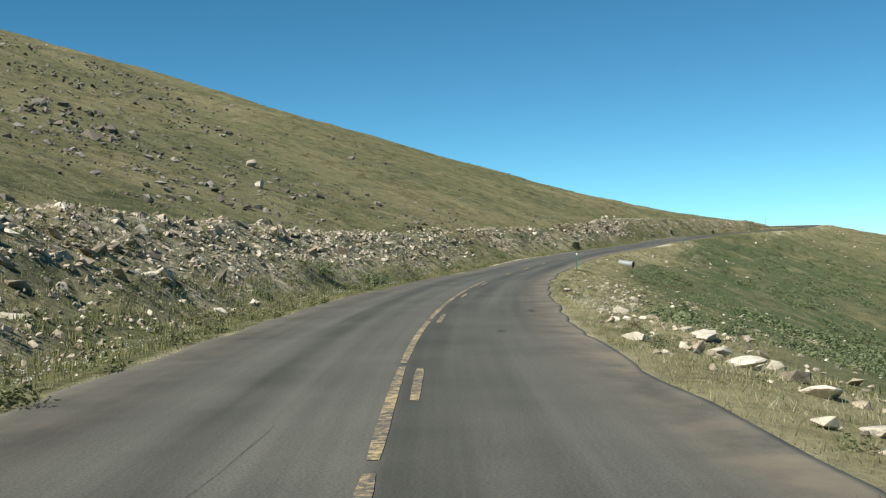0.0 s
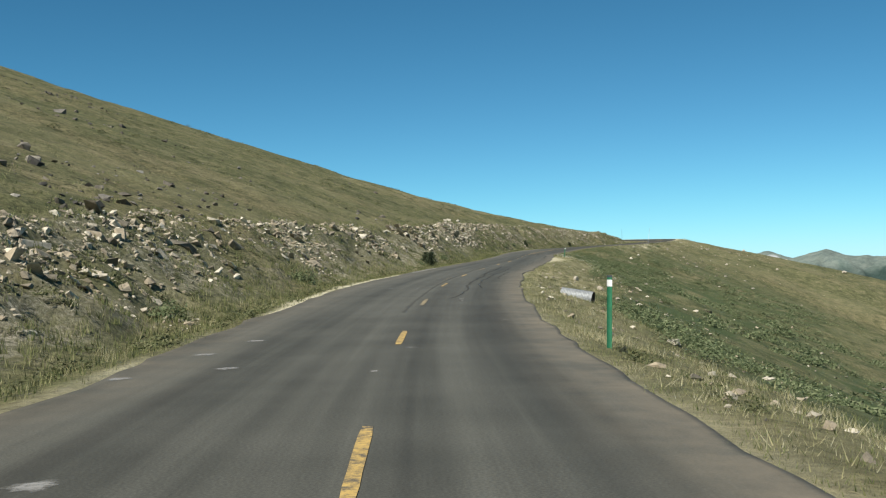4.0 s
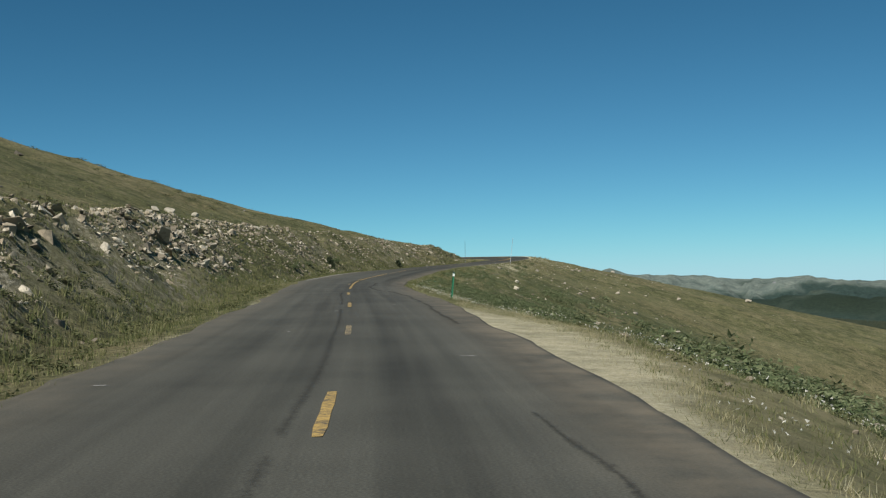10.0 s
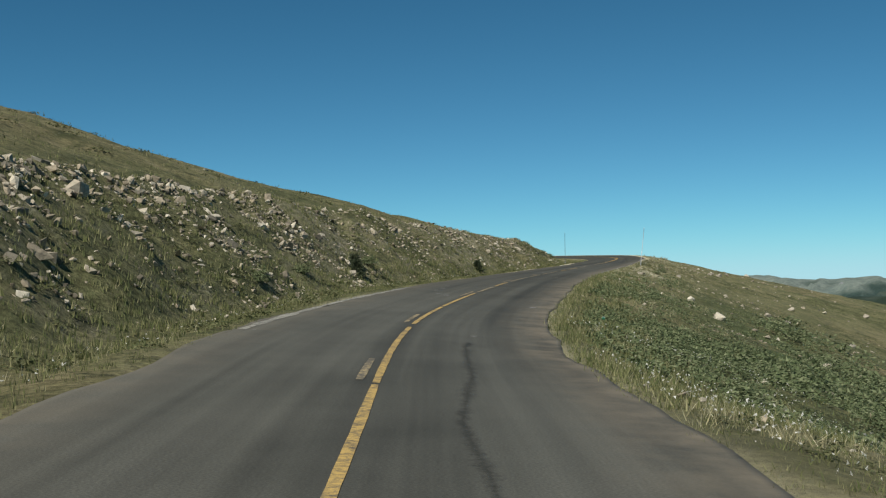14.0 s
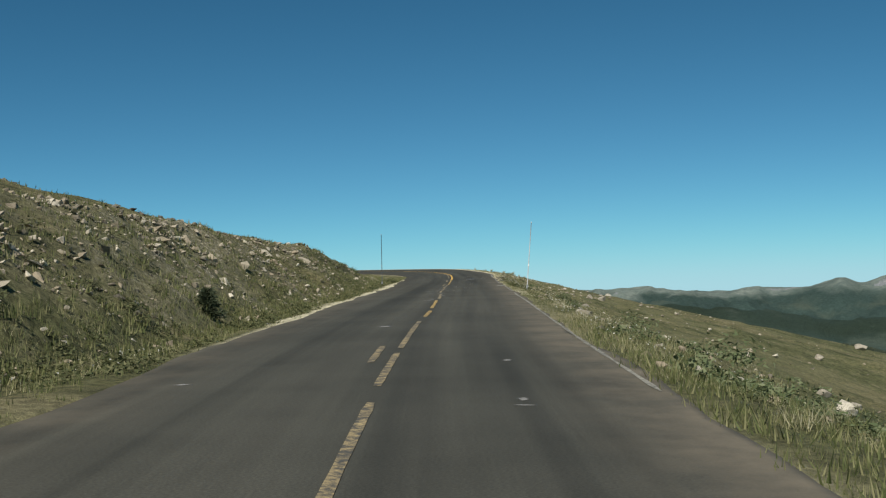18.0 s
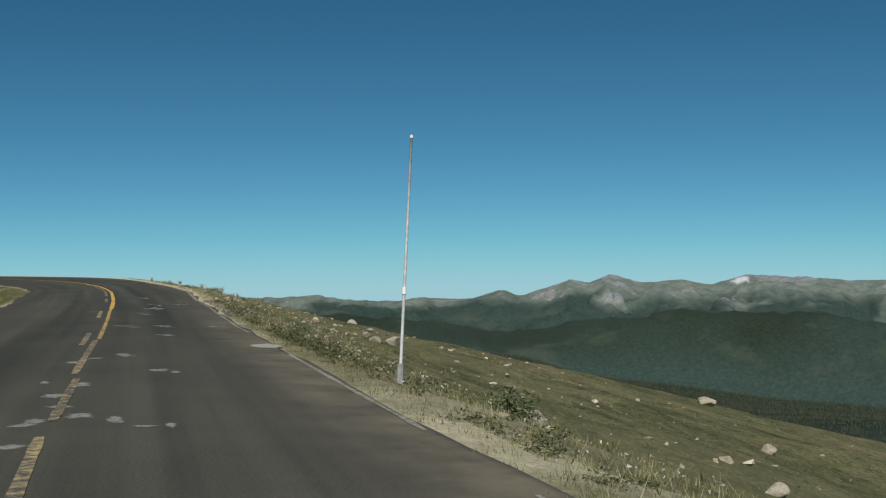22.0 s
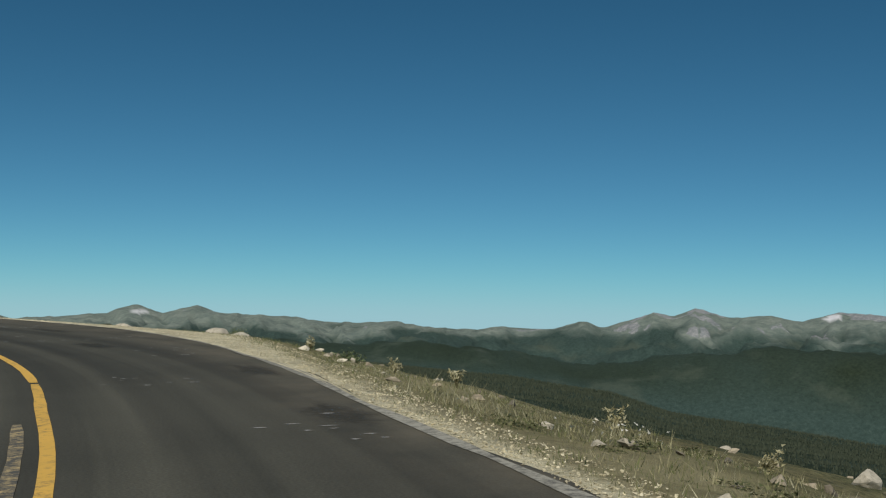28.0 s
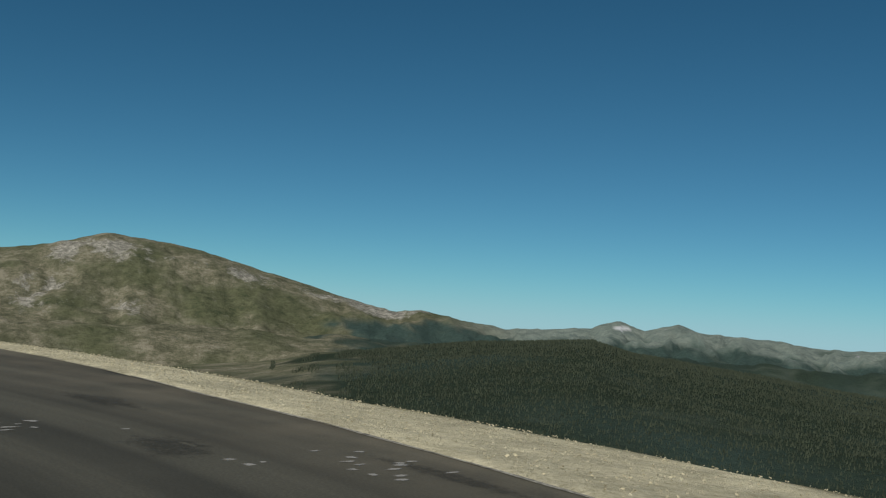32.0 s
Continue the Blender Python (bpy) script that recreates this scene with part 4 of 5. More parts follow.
rngF = np.random.RandomState(8)
n = 115000
fb, fr = rngF.uniform(5, 78, n), np.sqrt(rngF.uniform(620**2, 2330**2, n))
keep = (fb > 12.3 + 4 * lattice(fr / 160, fb * 2, 7)) & ~((fb < 14) & (fr < 700)) & (rngF.uniform(0, 1, n) < 0.93)
fb, fr = fb[keep], fr[keep]
fz = far_height(fb, fr)
fx, fy = EYE[0] + fr * np.sin(np.radians(fb)), EYE[1] + fr * np.cos(np.radians(fb))
hgt = rngF.uniform(1.6, 4.4, len(fb)) * np.interp(fr, [600, 2300], [0.6, 1.2])
w5 = np.linspace(0, 2 * np.pi, 4)[:3]
spin = rngF.uniform(0, 6.3, len(fb))
ring = np.stack([fx[:, None] + np.cos(w5 + spin[:, None]) * (hgt * 0.27)[:, None], fy[:, None] + np.sin(w5 + spin[:, None]) * (hgt * 0.27)[:, None], fz[:, None] + 0 * w5[None]], -1)
tip = np.stack([fx, fy, fz + hgt], -1)
tris = [np.stack([ring[:, j], ring[:, (j + 1) % 3], tip], 1) for j in range(3)]
tagged(new("spruce_forest", triangles("spruce_forest", np.concatenate(tris), FOREST)), "dark green spruce forest covering the slopes below", "forest", kind="stuff")

# ---- stones of the road cut ----
rngS = np.random.RandomState(21)
SHAPES = [rock_shape(k, f, n) for k, (f, n) in enumerate(((0.55, 12), (0.7, 14), (0.45, 11), (0.85, 12), (0.6, 16), (0.38, 12), (0.75, 10), (0.5, 15)))]


def bank_points(n, rng, s0, s1, low=-0.25, high=1.08):
    """Random places on the cut bank, more of them where it is rocky."""
    s = rng.uniform(s0, s1, n * 4)
    k = rng.uniform(low, high, n * 4)
    d = -(left_half(s) + 2.6 + k * np.interp(s, BANK_S, BANK_W))
    p = spot(s, d)
    dens = np.interp(s, [-40, 0, 40, 70, 90, 135, 160, 200, 235, 262, 300, 330, 336], [0.55, 0.6, 0.85, 1.0, 0.75, 0.7, 0.9, 1.0, 0.65, 0.5, 0.6, 0.5, 0])
    dens = dens * (0.42 + 0.75 * np.clip(k, 0, 1)) + 0.75 * fractal(p[:, 0] / 2.6, p[:, 1] / 2.6, 3, 131) + 0.45 * fractal(p[:, 0] / 8, p[:, 1] / 8, 2, 137) - np.interp(s, [-40, 36, 56, 120, 135, 164, 178, 200, 216, 230, 300], [0.25, 0.3, 0.6, 0.6, 0.3, 0.35, 0.8, 0.9, 0.5, 0.2, 0.3]) * np.clip((0.5 - k + 0.3 * fractal(p[:, 0] / 4.5, p[:, 1] / 4.5, 2, 149)) / 0.3, 0, 1)
    dens = dens - 0.9 * np.clip((k - 0.68) / 0.14, 0, 1) * np.interp(s, [136, 142, 178, 188], [0, 1, 1, 0])  # turf overhangs the top of the cut
    i = np.where(dens > rng.uniform(0.25, 0.95, n * 4))[0][:n]
    return s[i], k[i], p[i]


s_, k_, p_ = bank_points(17500, rngS, -30, 335)
z_ = np.exp(rngS.normal(-2.35, 0.75, len(p_))) * (0.8 + 0.75 * np.clip(k_, 0, 1))
z_ = np.clip(z_ * np.interp(s_, [60, 150, 185, 225, 245, 300], [1.0, 0.95, 1.35, 1.2, 0.92, 0.95]), 0.06, np.where(k_ > 0.8, 0.5, 1.0))
p_ = p_ - np.c_[0 * z_, 0 * z_, z_ * 0.08]
me = strewn("bank_stones", SHAPES, p_, z_, rngS.uniform(0, 6.3, len(p_)), rngS.normal(0, 0.45, (len(p_), 2)), STONE, rngS)
tagged(new("bank_stones", me), "broken pale tan stones covering the road cut", "stones", kind="stuff")

for s0, s1, n in ((-12, 44, 3000), (18, 96, 5200), (178, 226, 1500), (214, 262, 3400), (250, 330, 2600)):
    s_, k_ = rngS.triangular(s0, (s0 + s1) / 2, s1, n), rngS.uniform(-0.12 if s0 > 200 or s0 < 0 else 0.2, 1.0, n)
    p_ = spot(s_, -(left_half(s_) + 2.6 + k_ * np.interp(s_, BANK_S, BANK_W)))
    i = fractal(p_[:, 0] / 2.3, p_[:, 1] / 2.3, 3, 133) > rngS.uniform(-0.75, 0.35, n)
    s_, k_, p_ = s_[i], k_[i], p_[i]
    z_ = np.clip(np.exp(rngS.normal(-2.3, 0.55, len(p_))), 0.05, 0.45)
    me = strewn("bank_rubble", SHAPES[:5], p_ + np.c_[0 * z_, 0 * z_, z_ * 0.15], z_, rngS.uniform(0, 6.3, len(p_)), rngS.normal(0, 0.5, (len(p_), 2)), STONE, rngS)
    tagged(new("bank_rubble", me), "small pale rubble between the larger stones", "stones", kind="stuff")

# long blocks that dip with the strata, in clusters along the cut
SLABS = [(v * (1.5, 0.75, 0.8), f) for v, f in (rock_shape(40 + k, 0.5, 12) for k in range(5))]
for s0, s1, n in ((-10, 60, 700), (60, 140, 700), (140, 170, 600), (170, 214, 1200), (214, 335, 700)):
    s_, k_ = rngS.uniform(s0, s1, n), rngS.uniform(0.25, 1.0, n)
    p_ = spot(s_, -(left_half(s_) + 2.6 + k_ * np.interp(s_, BANK_S, BANK_W)))
    i = fractal(p_[:, 0] / 3.4, p_[:, 1] / 3.4, 3, 139) + 0.5 * (k_ - 0.6) > rngS.uniform(-0.35, 0.5, n)
    s_, k_, p_ = s_[i], k_[i], p_[i]
    z_ = np.clip(np.exp(rngS.normal(-0.75, 0.42, len(p_))), 0.2, 1.2) * (0.6 if s0 > 200 else 1.0)
    me = strewn("bank_ledges", SLABS, p_ - np.c_[0 * z_, 0 * z_, z_ * 0.06], z_, 1.25 + rngS.normal(0, 0.3, len(p_)), np.c_[rngS.normal(0.15, 0.25, len(p_)), rngS.normal(0.42, 0.2, len(p_))], STONE, rngS)
    tagged(new("bank_ledges", me), "tilted pale rock ledges jutting from the road cut", "rocks", kind="stuff")

# ---- loose stones on hill and slope ----
# outcrops: along, across, radius, count, log of the usual size
OUTCROPS = ((83, -36, 4.5, 90, -0.75), (92, -42, 3.0, 36, -0.8), (119, -64, 13, 170, -0.95), (131, -58, 9, 60, -1.0), (148, -90, 15, 150, -0.9), (108, -88, 14, 120, -0.9), (160, -66, 10, 50, -1.0), (163, -79, 8, 90, -0.75), (149, -68, 6, 60, -0.8), (122, -44, 4, 40, -0.8), (80, -30, 3.5, 36, -0.9))
rngH = np.random.RandomState(33)
s_ = rngH.uniform(-25, 325, 26000)
d_ = -(left_half(s_) + 7 + rngH.exponential(60, 26000))
p_ = spot(s_, d_)
crag = fractal(p_[:, 0] / 14, p_[:, 1] / 14, 3, 141) + 0.9 * np.exp(-(((p_[:, 0] + 22) / 22) ** 2 + ((p_[:, 1] - 88) / 26) ** 2)) + 0.9 * np.clip((-d_ - 40) / 70, 0, 1) * np.interp(s_, [90, 140], [1, 0.3]) - 0.35 * np.clip((s_ - 130) / 60, 0, 1)
crag = crag - 0.3 * np.clip((40 + d_) / 30, 0, 1)
i = np.where((crag > rngH.uniform(-0.1, 1.1, 26000)) & (d_ > -185))[0]
z_ = np.clip(np.exp(rngH.normal(-1.4, 0.55, len(i))), 0.12, 1.3)
me = strewn("hillside_stones", SHAPES, p_[i] + np.c_[0 * z_, 0 * z_, z_ * 0.06], z_, rngH.uniform(0, 6.3, len(i)), rngH.normal(0, 0.3, (len(i), 2)), STONE_OLD, rngH)
rngO = np.random.RandomState(35)
for cx, cy, r_, n_, z0 in OUTCROPS:
    q = rngO.normal(size=(n_, 2)) * (r_ * 0.55, r_)
    p2 = np.array([spot(cx + b_, cy - a_) for a_, b_ in q])
    zz = np.clip(np.exp(rngO.normal(z0, 0.5, n_)), 0.2, 1.7)
    rock = strewn("rock_outcrop", SHAPES, p2 + np.c_[0 * zz, 0 * zz, zz * 0.12], zz, rngO.uniform(0, 6.3, n_), rngO.normal(0, 0.4, (n_, 2)), STONE_OLD, rngO)
    tagged(new("rock_outcrop", rock), "dark weathered rocks jutting from the hillside turf", "rocks", kind="stuff")
tagged(new("hillside_stones", me), "grey weathered stones strewn over the hillside", "stones", kind="stuff")
s_ = rngH.uniform(0, 372, 7000)
d_ = right_half(s_) + gravel(s_) + 0.4 + rngH.exponential(13, 7000)
p_ = spot(s_, d_)
near = 0.35 * np.exp(-d_ / 9) + np.interp(s_, [0, 8, 60, 75, 125, 140, 300, 320, 345, 372], [0.9, 1, 0.9, 0.5, 0.7, 0.3, 0.35, 0.8, 0.9, 0.4])
i = np.where((near + 0.8 * fractal(p_[:, 0] / 5, p_[:, 1] / 5, 3, 151) > rngH.uniform(0.2, 1.4, 7000)) & (d_ < 60))[0]
z_ = np.clip(np.exp(rngH.normal(-1.8, 0.55, len(i))), 0.07, np.where((d_[i] < 9) & (s_[i] > 60) | (s_[i] > 342), 0.26, 0.6))
me = strewn("slope_stones", SHAPES, p_[i] + np.c_[0 * z_, 0 * z_, z_ * 0.08], z_, rngH.uniform(0, 6.3, len(i)), rngH.normal(0, 0.25, (len(i), 2)), STONE, rngH)
tagged(new("slope_stones", me), "small pale stones scattered on the grassy slope", "stones", kind="stuff")
s_ = rngH.uniform(22, 66, 1100)
d_ = right_half(s_) + 0.9 + 3.6 * rngH.uniform(0, 1, 1100)
p_ = spot(s_, d_)
i = np.where(np.exp(-((d_ - 6.0) / 1.3) ** 2) + 0.5 * fractal(p_[:, 0] / 2.5, p_[:, 1] / 2.5, 3, 153) > rngH.uniform(0.3, 1.2, 1100))[0]
z_ = np.clip(np.exp(rngH.normal(-1.75, 0.5, len(i))), 0.08, 0.4) * np.interp(s_[i], [22, 46, 66], [0.5, 0.6, 0.7])
me = strewn("verge_rubble", SHAPES, p_[i] + np.c_[0 * z_, 0 * z_, z_ * 0.12], z_, rngH.uniform(0, 6.3, len(i)), rngH.normal(0, 0.35, (len(i), 2)), STONE, rngH)
tagged(new("verge_rubble", me), "pale broken stones along the outer verge", "stones", kind="stuff")
# gravel grains on the shoulder of the bend
s_ = rngH.uniform(316, 392, 15000)
d_ = right_half(s_) + rngH.uniform(0.02, 1, 15000) * (gravel(s_) + 0.3)
p_ = spot(s_, d_)
z_ = rngH.uniform(0.012, 0.042, 15000)
me = strewn("shoulder_gravel", [rock_shape(60 + k, 0.7, 6) for k in range(3)], p_ + np.c_[0 * z_, 0 * z_, z_ * 0.15], z_, rngH.uniform(0, 6.3, 15000), rngH.normal(0, 0.3, (15000, 2)), GRAVEL, rngH)
tagged(new("shoulder_gravel", me), "coarse tan gravel on the road shoulder", "gravel", kind="stuff")

s_ = rngH.uniform(315, 326, 2600)
d_ = right_half(s_) + 0.15 + 1.5 * rngH.uniform(0, 1, 2600) * np.interp(s_, [315, 319, 323, 326], [0.1, 0.8, 1.0, 0.2])
p_ = spot(s_, d_)
z_ = rngH.uniform(0.02, 0.07, 2600)
me = strewn("asphalt_crumbs", [rock_shape(70 + k, 0.7, 7) for k in range(3)], p_ + np.c_[0 * z_, 0 * z_, z_ * 0.2], z_, rngH.uniform(0, 6.3, 2600), rngH.normal(0, 0.3, (2600, 2)), CRUMB, rngH)
tagged(new("asphalt_crumbs", me), "loose grey asphalt crumbs beside the road edge", "gravel", kind="stuff")


# ---- boulders ----
def boulder(s, d, size, seed, label, flat=0.65):
    r = np.random.RandomState(seed)
    bm = bmesh.new()
    bmesh.ops.create_icosphere(bm, subdivisions=3, radius=0.5)
    cuts = r.normal(size=(13, 3))
    cuts /= np.linalg.norm(cuts, axis=1)[:, None]
    off = r.uniform(0.24, 0.40, 13)
    for v in bm.verts:
        c = np.array(v.co)
        for n, o in zip(cuts, off):
            over = c @ n - o
            if over > 0:
                c = c - n * over * 0.93
        c = c * (1.2, 0.9, flat * 1.25) * (1 + 0.07 * noise.noise(Vector(c) * 5 + Vector((seed, 0, 0))))
        v.co = c
    me = bpy.data.meshes.new("boulder")
    bm.to_mesh(me)
    bm.free()
    me.materials.append(SLAB if "slab" in label or "cream" in label else BOULDER)
    at = spot(s, d)
    size = size * (0.85 if "slab" in label else 0.5 if s < 140 and d > 0 else 0.6)
    ob = new("boulder", me)
    ob.matrix_basis = pose(at[0], at[1], at[2] + size * flat * (-0.12 if "gravel" in label else 0.22), r.uniform(-12, 12), r.uniform(-12, 12), r.uniform(75, 105) if "slab" in label else r.uniform(0, 360)) @ Matrix.Diagonal((size * (1.35 if "slab" in label else 1), size, size, 1))
    return tagged(ob, label, "boulder", "boulders beside the road")


for n, (s, d, size, label) in enumerate((
        (101, -28.5, 1.9, "weathered grey boulder lying in the turf"), (108, -18.6, 1.1, "pale boulder on the grassy hillside"), (86, -21.5, 1.8, "broad grey boulder half sunk in turf"),
        (46.9, 5.5, 0.7, "pale rounded boulder at the verge"), (166, 11.6, 0.8, "tan boulder among the willows"), (282, 14, 1.0, "pale boulder on the grassy slope"), (286, 20.4, 1.0, "white-grey boulder on the slope"),
        (285, 25.3, 1.1, "pale flat boulder in the turf"), (283, 15.4, 0.8, "light boulder with lichen on turf"), (296, 11.3, 0.8, "small tan boulder below the road"), (311, 18, 1.1, "pale angular boulder in the grass"),
        (326, 27.5, 1.3, "large whitish boulder on the brow"), (262, 8.4, 1.0, "cream-coloured boulder below the verge"), (248, 9.4, 1.3, "cream angular boulder in the turf"), (257, 5.2, 0.75, "cream flat stone at the roadside"),
        (25.5, 5.9, 0.95, "long pale slab beside the verge"), (17.8, 5.0, 0.9, "long pale slab at the road edge"), (13.3, 4.75, 0.75, "flat white-grey slab in the grass"), (10.5, 4.4, 0.65, "flat pale slab by the road"), (21.6, 5.4, 0.85, "pale slab tilted down the slope"),
        (51, 6.5, 0.8, "grey block on the rocky verge"), (58, 8.8, 0.9, "grey block below the verge"), (25, -8.2, 0.8, "pale block on the cut bank"), (90, 6.8, 0.7, "stone block near the culvert"),
        (131, 7.0, 1.0, "pale boulder below the verge"), (124, 7.8, 0.8, "grey upright stone on the slope"), (132, 5.5, 0.9, "tan angular boulder at the verge"), (330, 11, 0.9, "pale jagged boulder on the brow"), (331.5, 12.2, 1.1, "pale jagged boulder in a cluster"),
        (334, 11.6, 0.8, "jagged tan stone in a cluster"), (339, 10.2, 0.7, "pale stone on the brow"), (342, 13.8, 0.8, "pale stone in the dry grass"), (301, 7.4, 0.8, "tan boulder behind a bush"), (277, 4.9, 0.9, "long tan stone at the road edge"),
        (368.95, 9.0, 1.35, "pale flat boulder at the gravel edge"), (368.1, 8.85, 1.5, "cream flat boulder at the gravel edge"), (372.2, 8.9, 1.0, "cream flat stone at the gravel edge"), (352.1, 43.0, 2.4, "whitish angular boulder on the grassy brow"), (361.2, 21.5, 1.6, "pale jagged boulder on the brow"), (365.0, 35.5, 1.5, "pale stone on the grassy brow"), (371.4, 36.5, 1.6, "pale stone on the far brow"), (367.4, 31.0, 1.4, "pale stone in brow grass"),
        (214, -11.6, 1.1, "large pale block high in the cut"), (208, -11.2, 1.0, "tilted pale block in the cut"), (203, -10.6, 0.9, "pale angular block in the cut"), (220, -11.4, 0.9, "cream block high in the cut"), (47, -5.6, 0.35, "small white stone on the verge"))):
    boulder(s, d, size, 200 + n, label, 0.26 if "slab" in label else 0.4 if "flat" in label else 0.68)


# ---- shrubs and small spruces ----
def leaf_dome(seed, count, leaf):
    """Leaves on an uneven mound one metre wide: triangles."""
    r = np.random.RandomState(seed)
    v = r.normal(size=(count, 3))
    v /= np.linalg.norm(v, axis=1)[:, None]
    v[:, 2] = np.abs(v[:, 2])
    lump = 0.72 + 0.3 * fractal(v[:, 0] * 2.2 + seed, v[:, 1] * 2.2, 3, seed) + 0.15 * r.normal(size=count)
    c = v * np.clip(lump, 0.3, 1.15)[:, None] * (0.5, 0.5, 0.48) * r.uniform(0.55, 1.0, count)[:, None] ** 0.5
    out = v + (0, 0, 0.5) + r.normal(size=(count, 3)) * 0.8  # leaves face out and up, unevenly
    a = np.cross(out, r.normal(size=(count, 3)))
    a = a / np.linalg.norm(a, axis=1)[:, None] * leaf * r.uniform(0.6, 1.7, count)[:, None]
    b = np.cross(out, a)
    b = b / np.linalg.norm(b, axis=1)[:, None] * leaf * 0.34
    return np.stack([c - b, c + b, c + a + v * leaf * 0.25], 1)


def stems(seed, count):
    r = np.random.RandomState(seed)
    out = []
    for _ in range(count):
        w, l = r.uniform(0, 6.3), r.uniform(0.12, 0.4)
        tip = np.array([math.cos(w) * l, math.sin(w) * l, r.uniform(0.25, 0.45)])
        side = np.array([-math.sin(w), math.cos(w), 0]) * 0.012
        up = np.array([0, 0, 0.012])
        out += [[-side, side, tip], [-up, up, tip]]
    return np.array(out)


SHRUBS = [(triangles("foliage", leaf_dome(k, 1200, 0.048), WILLOW), triangles("stems", stems(k, 14), STEM)) for k in range(4)]


def shrub(s, d, size, kind, label, group, tall=0.8):
    at = spot(s, d)
    ob = thing("shrub", at - [0, 0, 0.05], label, "shrub", group, (s * 37 + d * 91) % 360)
    part("foliage", SHRUBS[kind][0], ob, "", Matrix.Diagonal((size, size * 0.85, size * tall, 1)))
    part("stems", SHRUBS[kind][1], ob, "thin brown stems", Matrix.Diagonal((size, size * 0.85, size * tall, 1)))


for n, (s, d, size, label) in enumerate(((58, -6.2, 2.7, "grey-green willow bush at the foot of the bank"), (49, -6.8, 1.9, "broad willow bush against the bank"), (37, -6.4, 1.3, "low willow bush beside the ditch"), (88.5, -6.7, 1.6, "dark willow bush beside the ditch"), (107, -6.4, 1.9, "low willow bush on the bank"),
                                         (145.2, -6.4, 1.3, "dark green bush at the roadside ditch"), (157.5, -6.2, 1.5, "rounded bush at the foot of the rocks"), (244.5, -6.6, 1.2, "dark bush at the foot of the bank"), (234, -6.6, 1.0, "low leafy bush on the verge"), (200, -6.6, 1.0, "green bush below the rocks"),
                                         (228, -6.3, 1.3, "leafy bush at the ditch"), (298, 5.9, 1.4, "dark bush in dry grass at the verge"), (316, 5.4, 1.0, "dark bush on the gravel shoulder"), (289.5, 5.6, 1.1, "low dark bush on the verge"), (331, -7.5, 1.3, "olive bush at the end of the bank"), (327, -8.3, 1.1, "low bush on top of the bank"),
                                         (345, 5.9, 0.9, "low green bush at the shoulder"), (362.8, 7.6, 0.9, "small bush at the gravel edge"), (368.6, 9.35, 0.9, "dry bush beside a boulder"))):
    shrub(s, d, size, n % 4, label, "bushes along the verge")
rngW = np.random.RandomState(51)
count = 0
while count < 80:
    s, off = rngW.uniform(60, 290), rngW.uniform(3.5, 24)
    if lattice(np.array(s / 16.0), np.array(off / 6.0), 3) > 0.05 - 0.2 * (80 < s < 250):
        shrub(s, right_half(s) + off, rngW.uniform(0.9, 2.3), count % 4, "low grey-green willow on the damp slope", "willows on the slope", rngW.uniform(0.45, 0.75))
        count += 1
# the rest of the willow thicket, and heather-like clumps on the hill, joined
tri = []
small = [leaf_dome(20 + k, 300, 0.050) for k in range(4)]
speck = [leaf_dome(60 + k, 50, 0.13) for k in range(4)]
tiny = [leaf_dome(30 + k, 100, 0.092) for k in range(4)]
for k in range(1500):
    s, off = rngW.uniform(30, 330), 3.5 + rngW.exponential(15)
    if off < 62 and lattice(np.array(s / 16.0), np.array(off / 7.0), 3) > -0.1 + 2.0 * (s > 282):
        q = rngW.uniform(0.9, 2.6)
        tri.append((small if off < 11 else tiny)[k % 4] * (q, q, q * rngW.uniform(0.55, 0.9)) + spot(s, right_half(s) + off) - [0, 0, 0.05])
for k in range(2000):
    s, off = rngW.uniform(70, 300), 8 + rngW.exponential(26)
    if off < 75 and fractal(np.array(s / 26.0), np.array(off / 8.0), 3, 29) > 0.12 + 0.3 * (s > 262):
        q = rngW.uniform(1.2, 3.2)
        tri.append((small if off < 11 else tiny)[k % 4] * (q, q, q * rngW.uniform(0.4, 0.65)) + spot(s, right_half(s) + off) - [0, 0, 0.05])
for k in range(420):
    s, off = rngW.uniform(186, 236), 2.6 + rngW.exponential(5.0)
    if lattice(np.array(s / 6.0), np.array(off / 3.0), 6) > -0.4:
        q = rngW.uniform(0.8, 1.7)
        tri.append(small[k % 4] * (q, q, q * rngW.uniform(0.45, 0.7)) + spot(s, right_half(s) + off) - [0, 0, 0.05])
for k in range(1500):
    s = rngW.uniform(176, 262)
    off = (1.6 if s > 216 else 3.4) + rngW.exponential(3.5)
    if lattice(np.array(s / 5.0), np.array(off / 2.5), 4) > -0.25:
        q = rngW.uniform(0.35, 1.1)
        tri.append(tiny[k % 4] * (q, q, q * rngW.uniform(0.35, 0.6)) + spot(s, right_half(s) + off) - [0, 0, 0.05])
for k in range(520):
    s, off = rngW.uniform(212, 264), 0.9 + rngW.exponential(2.2)
    if lattice(np.array(s / 3.0), np.array(off / 2.0), 9) > -0.3:
        q = rngW.uniform(0.4, 1.0)
        tri.append(tiny[k % 4] * (q, q, q * rngW.uniform(0.6, 1.0)) + spot(s, right_half(s) + off) - [0, 0, 0.05])
tagged(new("willow_thicket", triangles("willow_thicket", np.concatenate(tri), WILLOW)), "grey-green dwarf willow thicket on the slope", "shrubs", kind="stuff")
tri = []
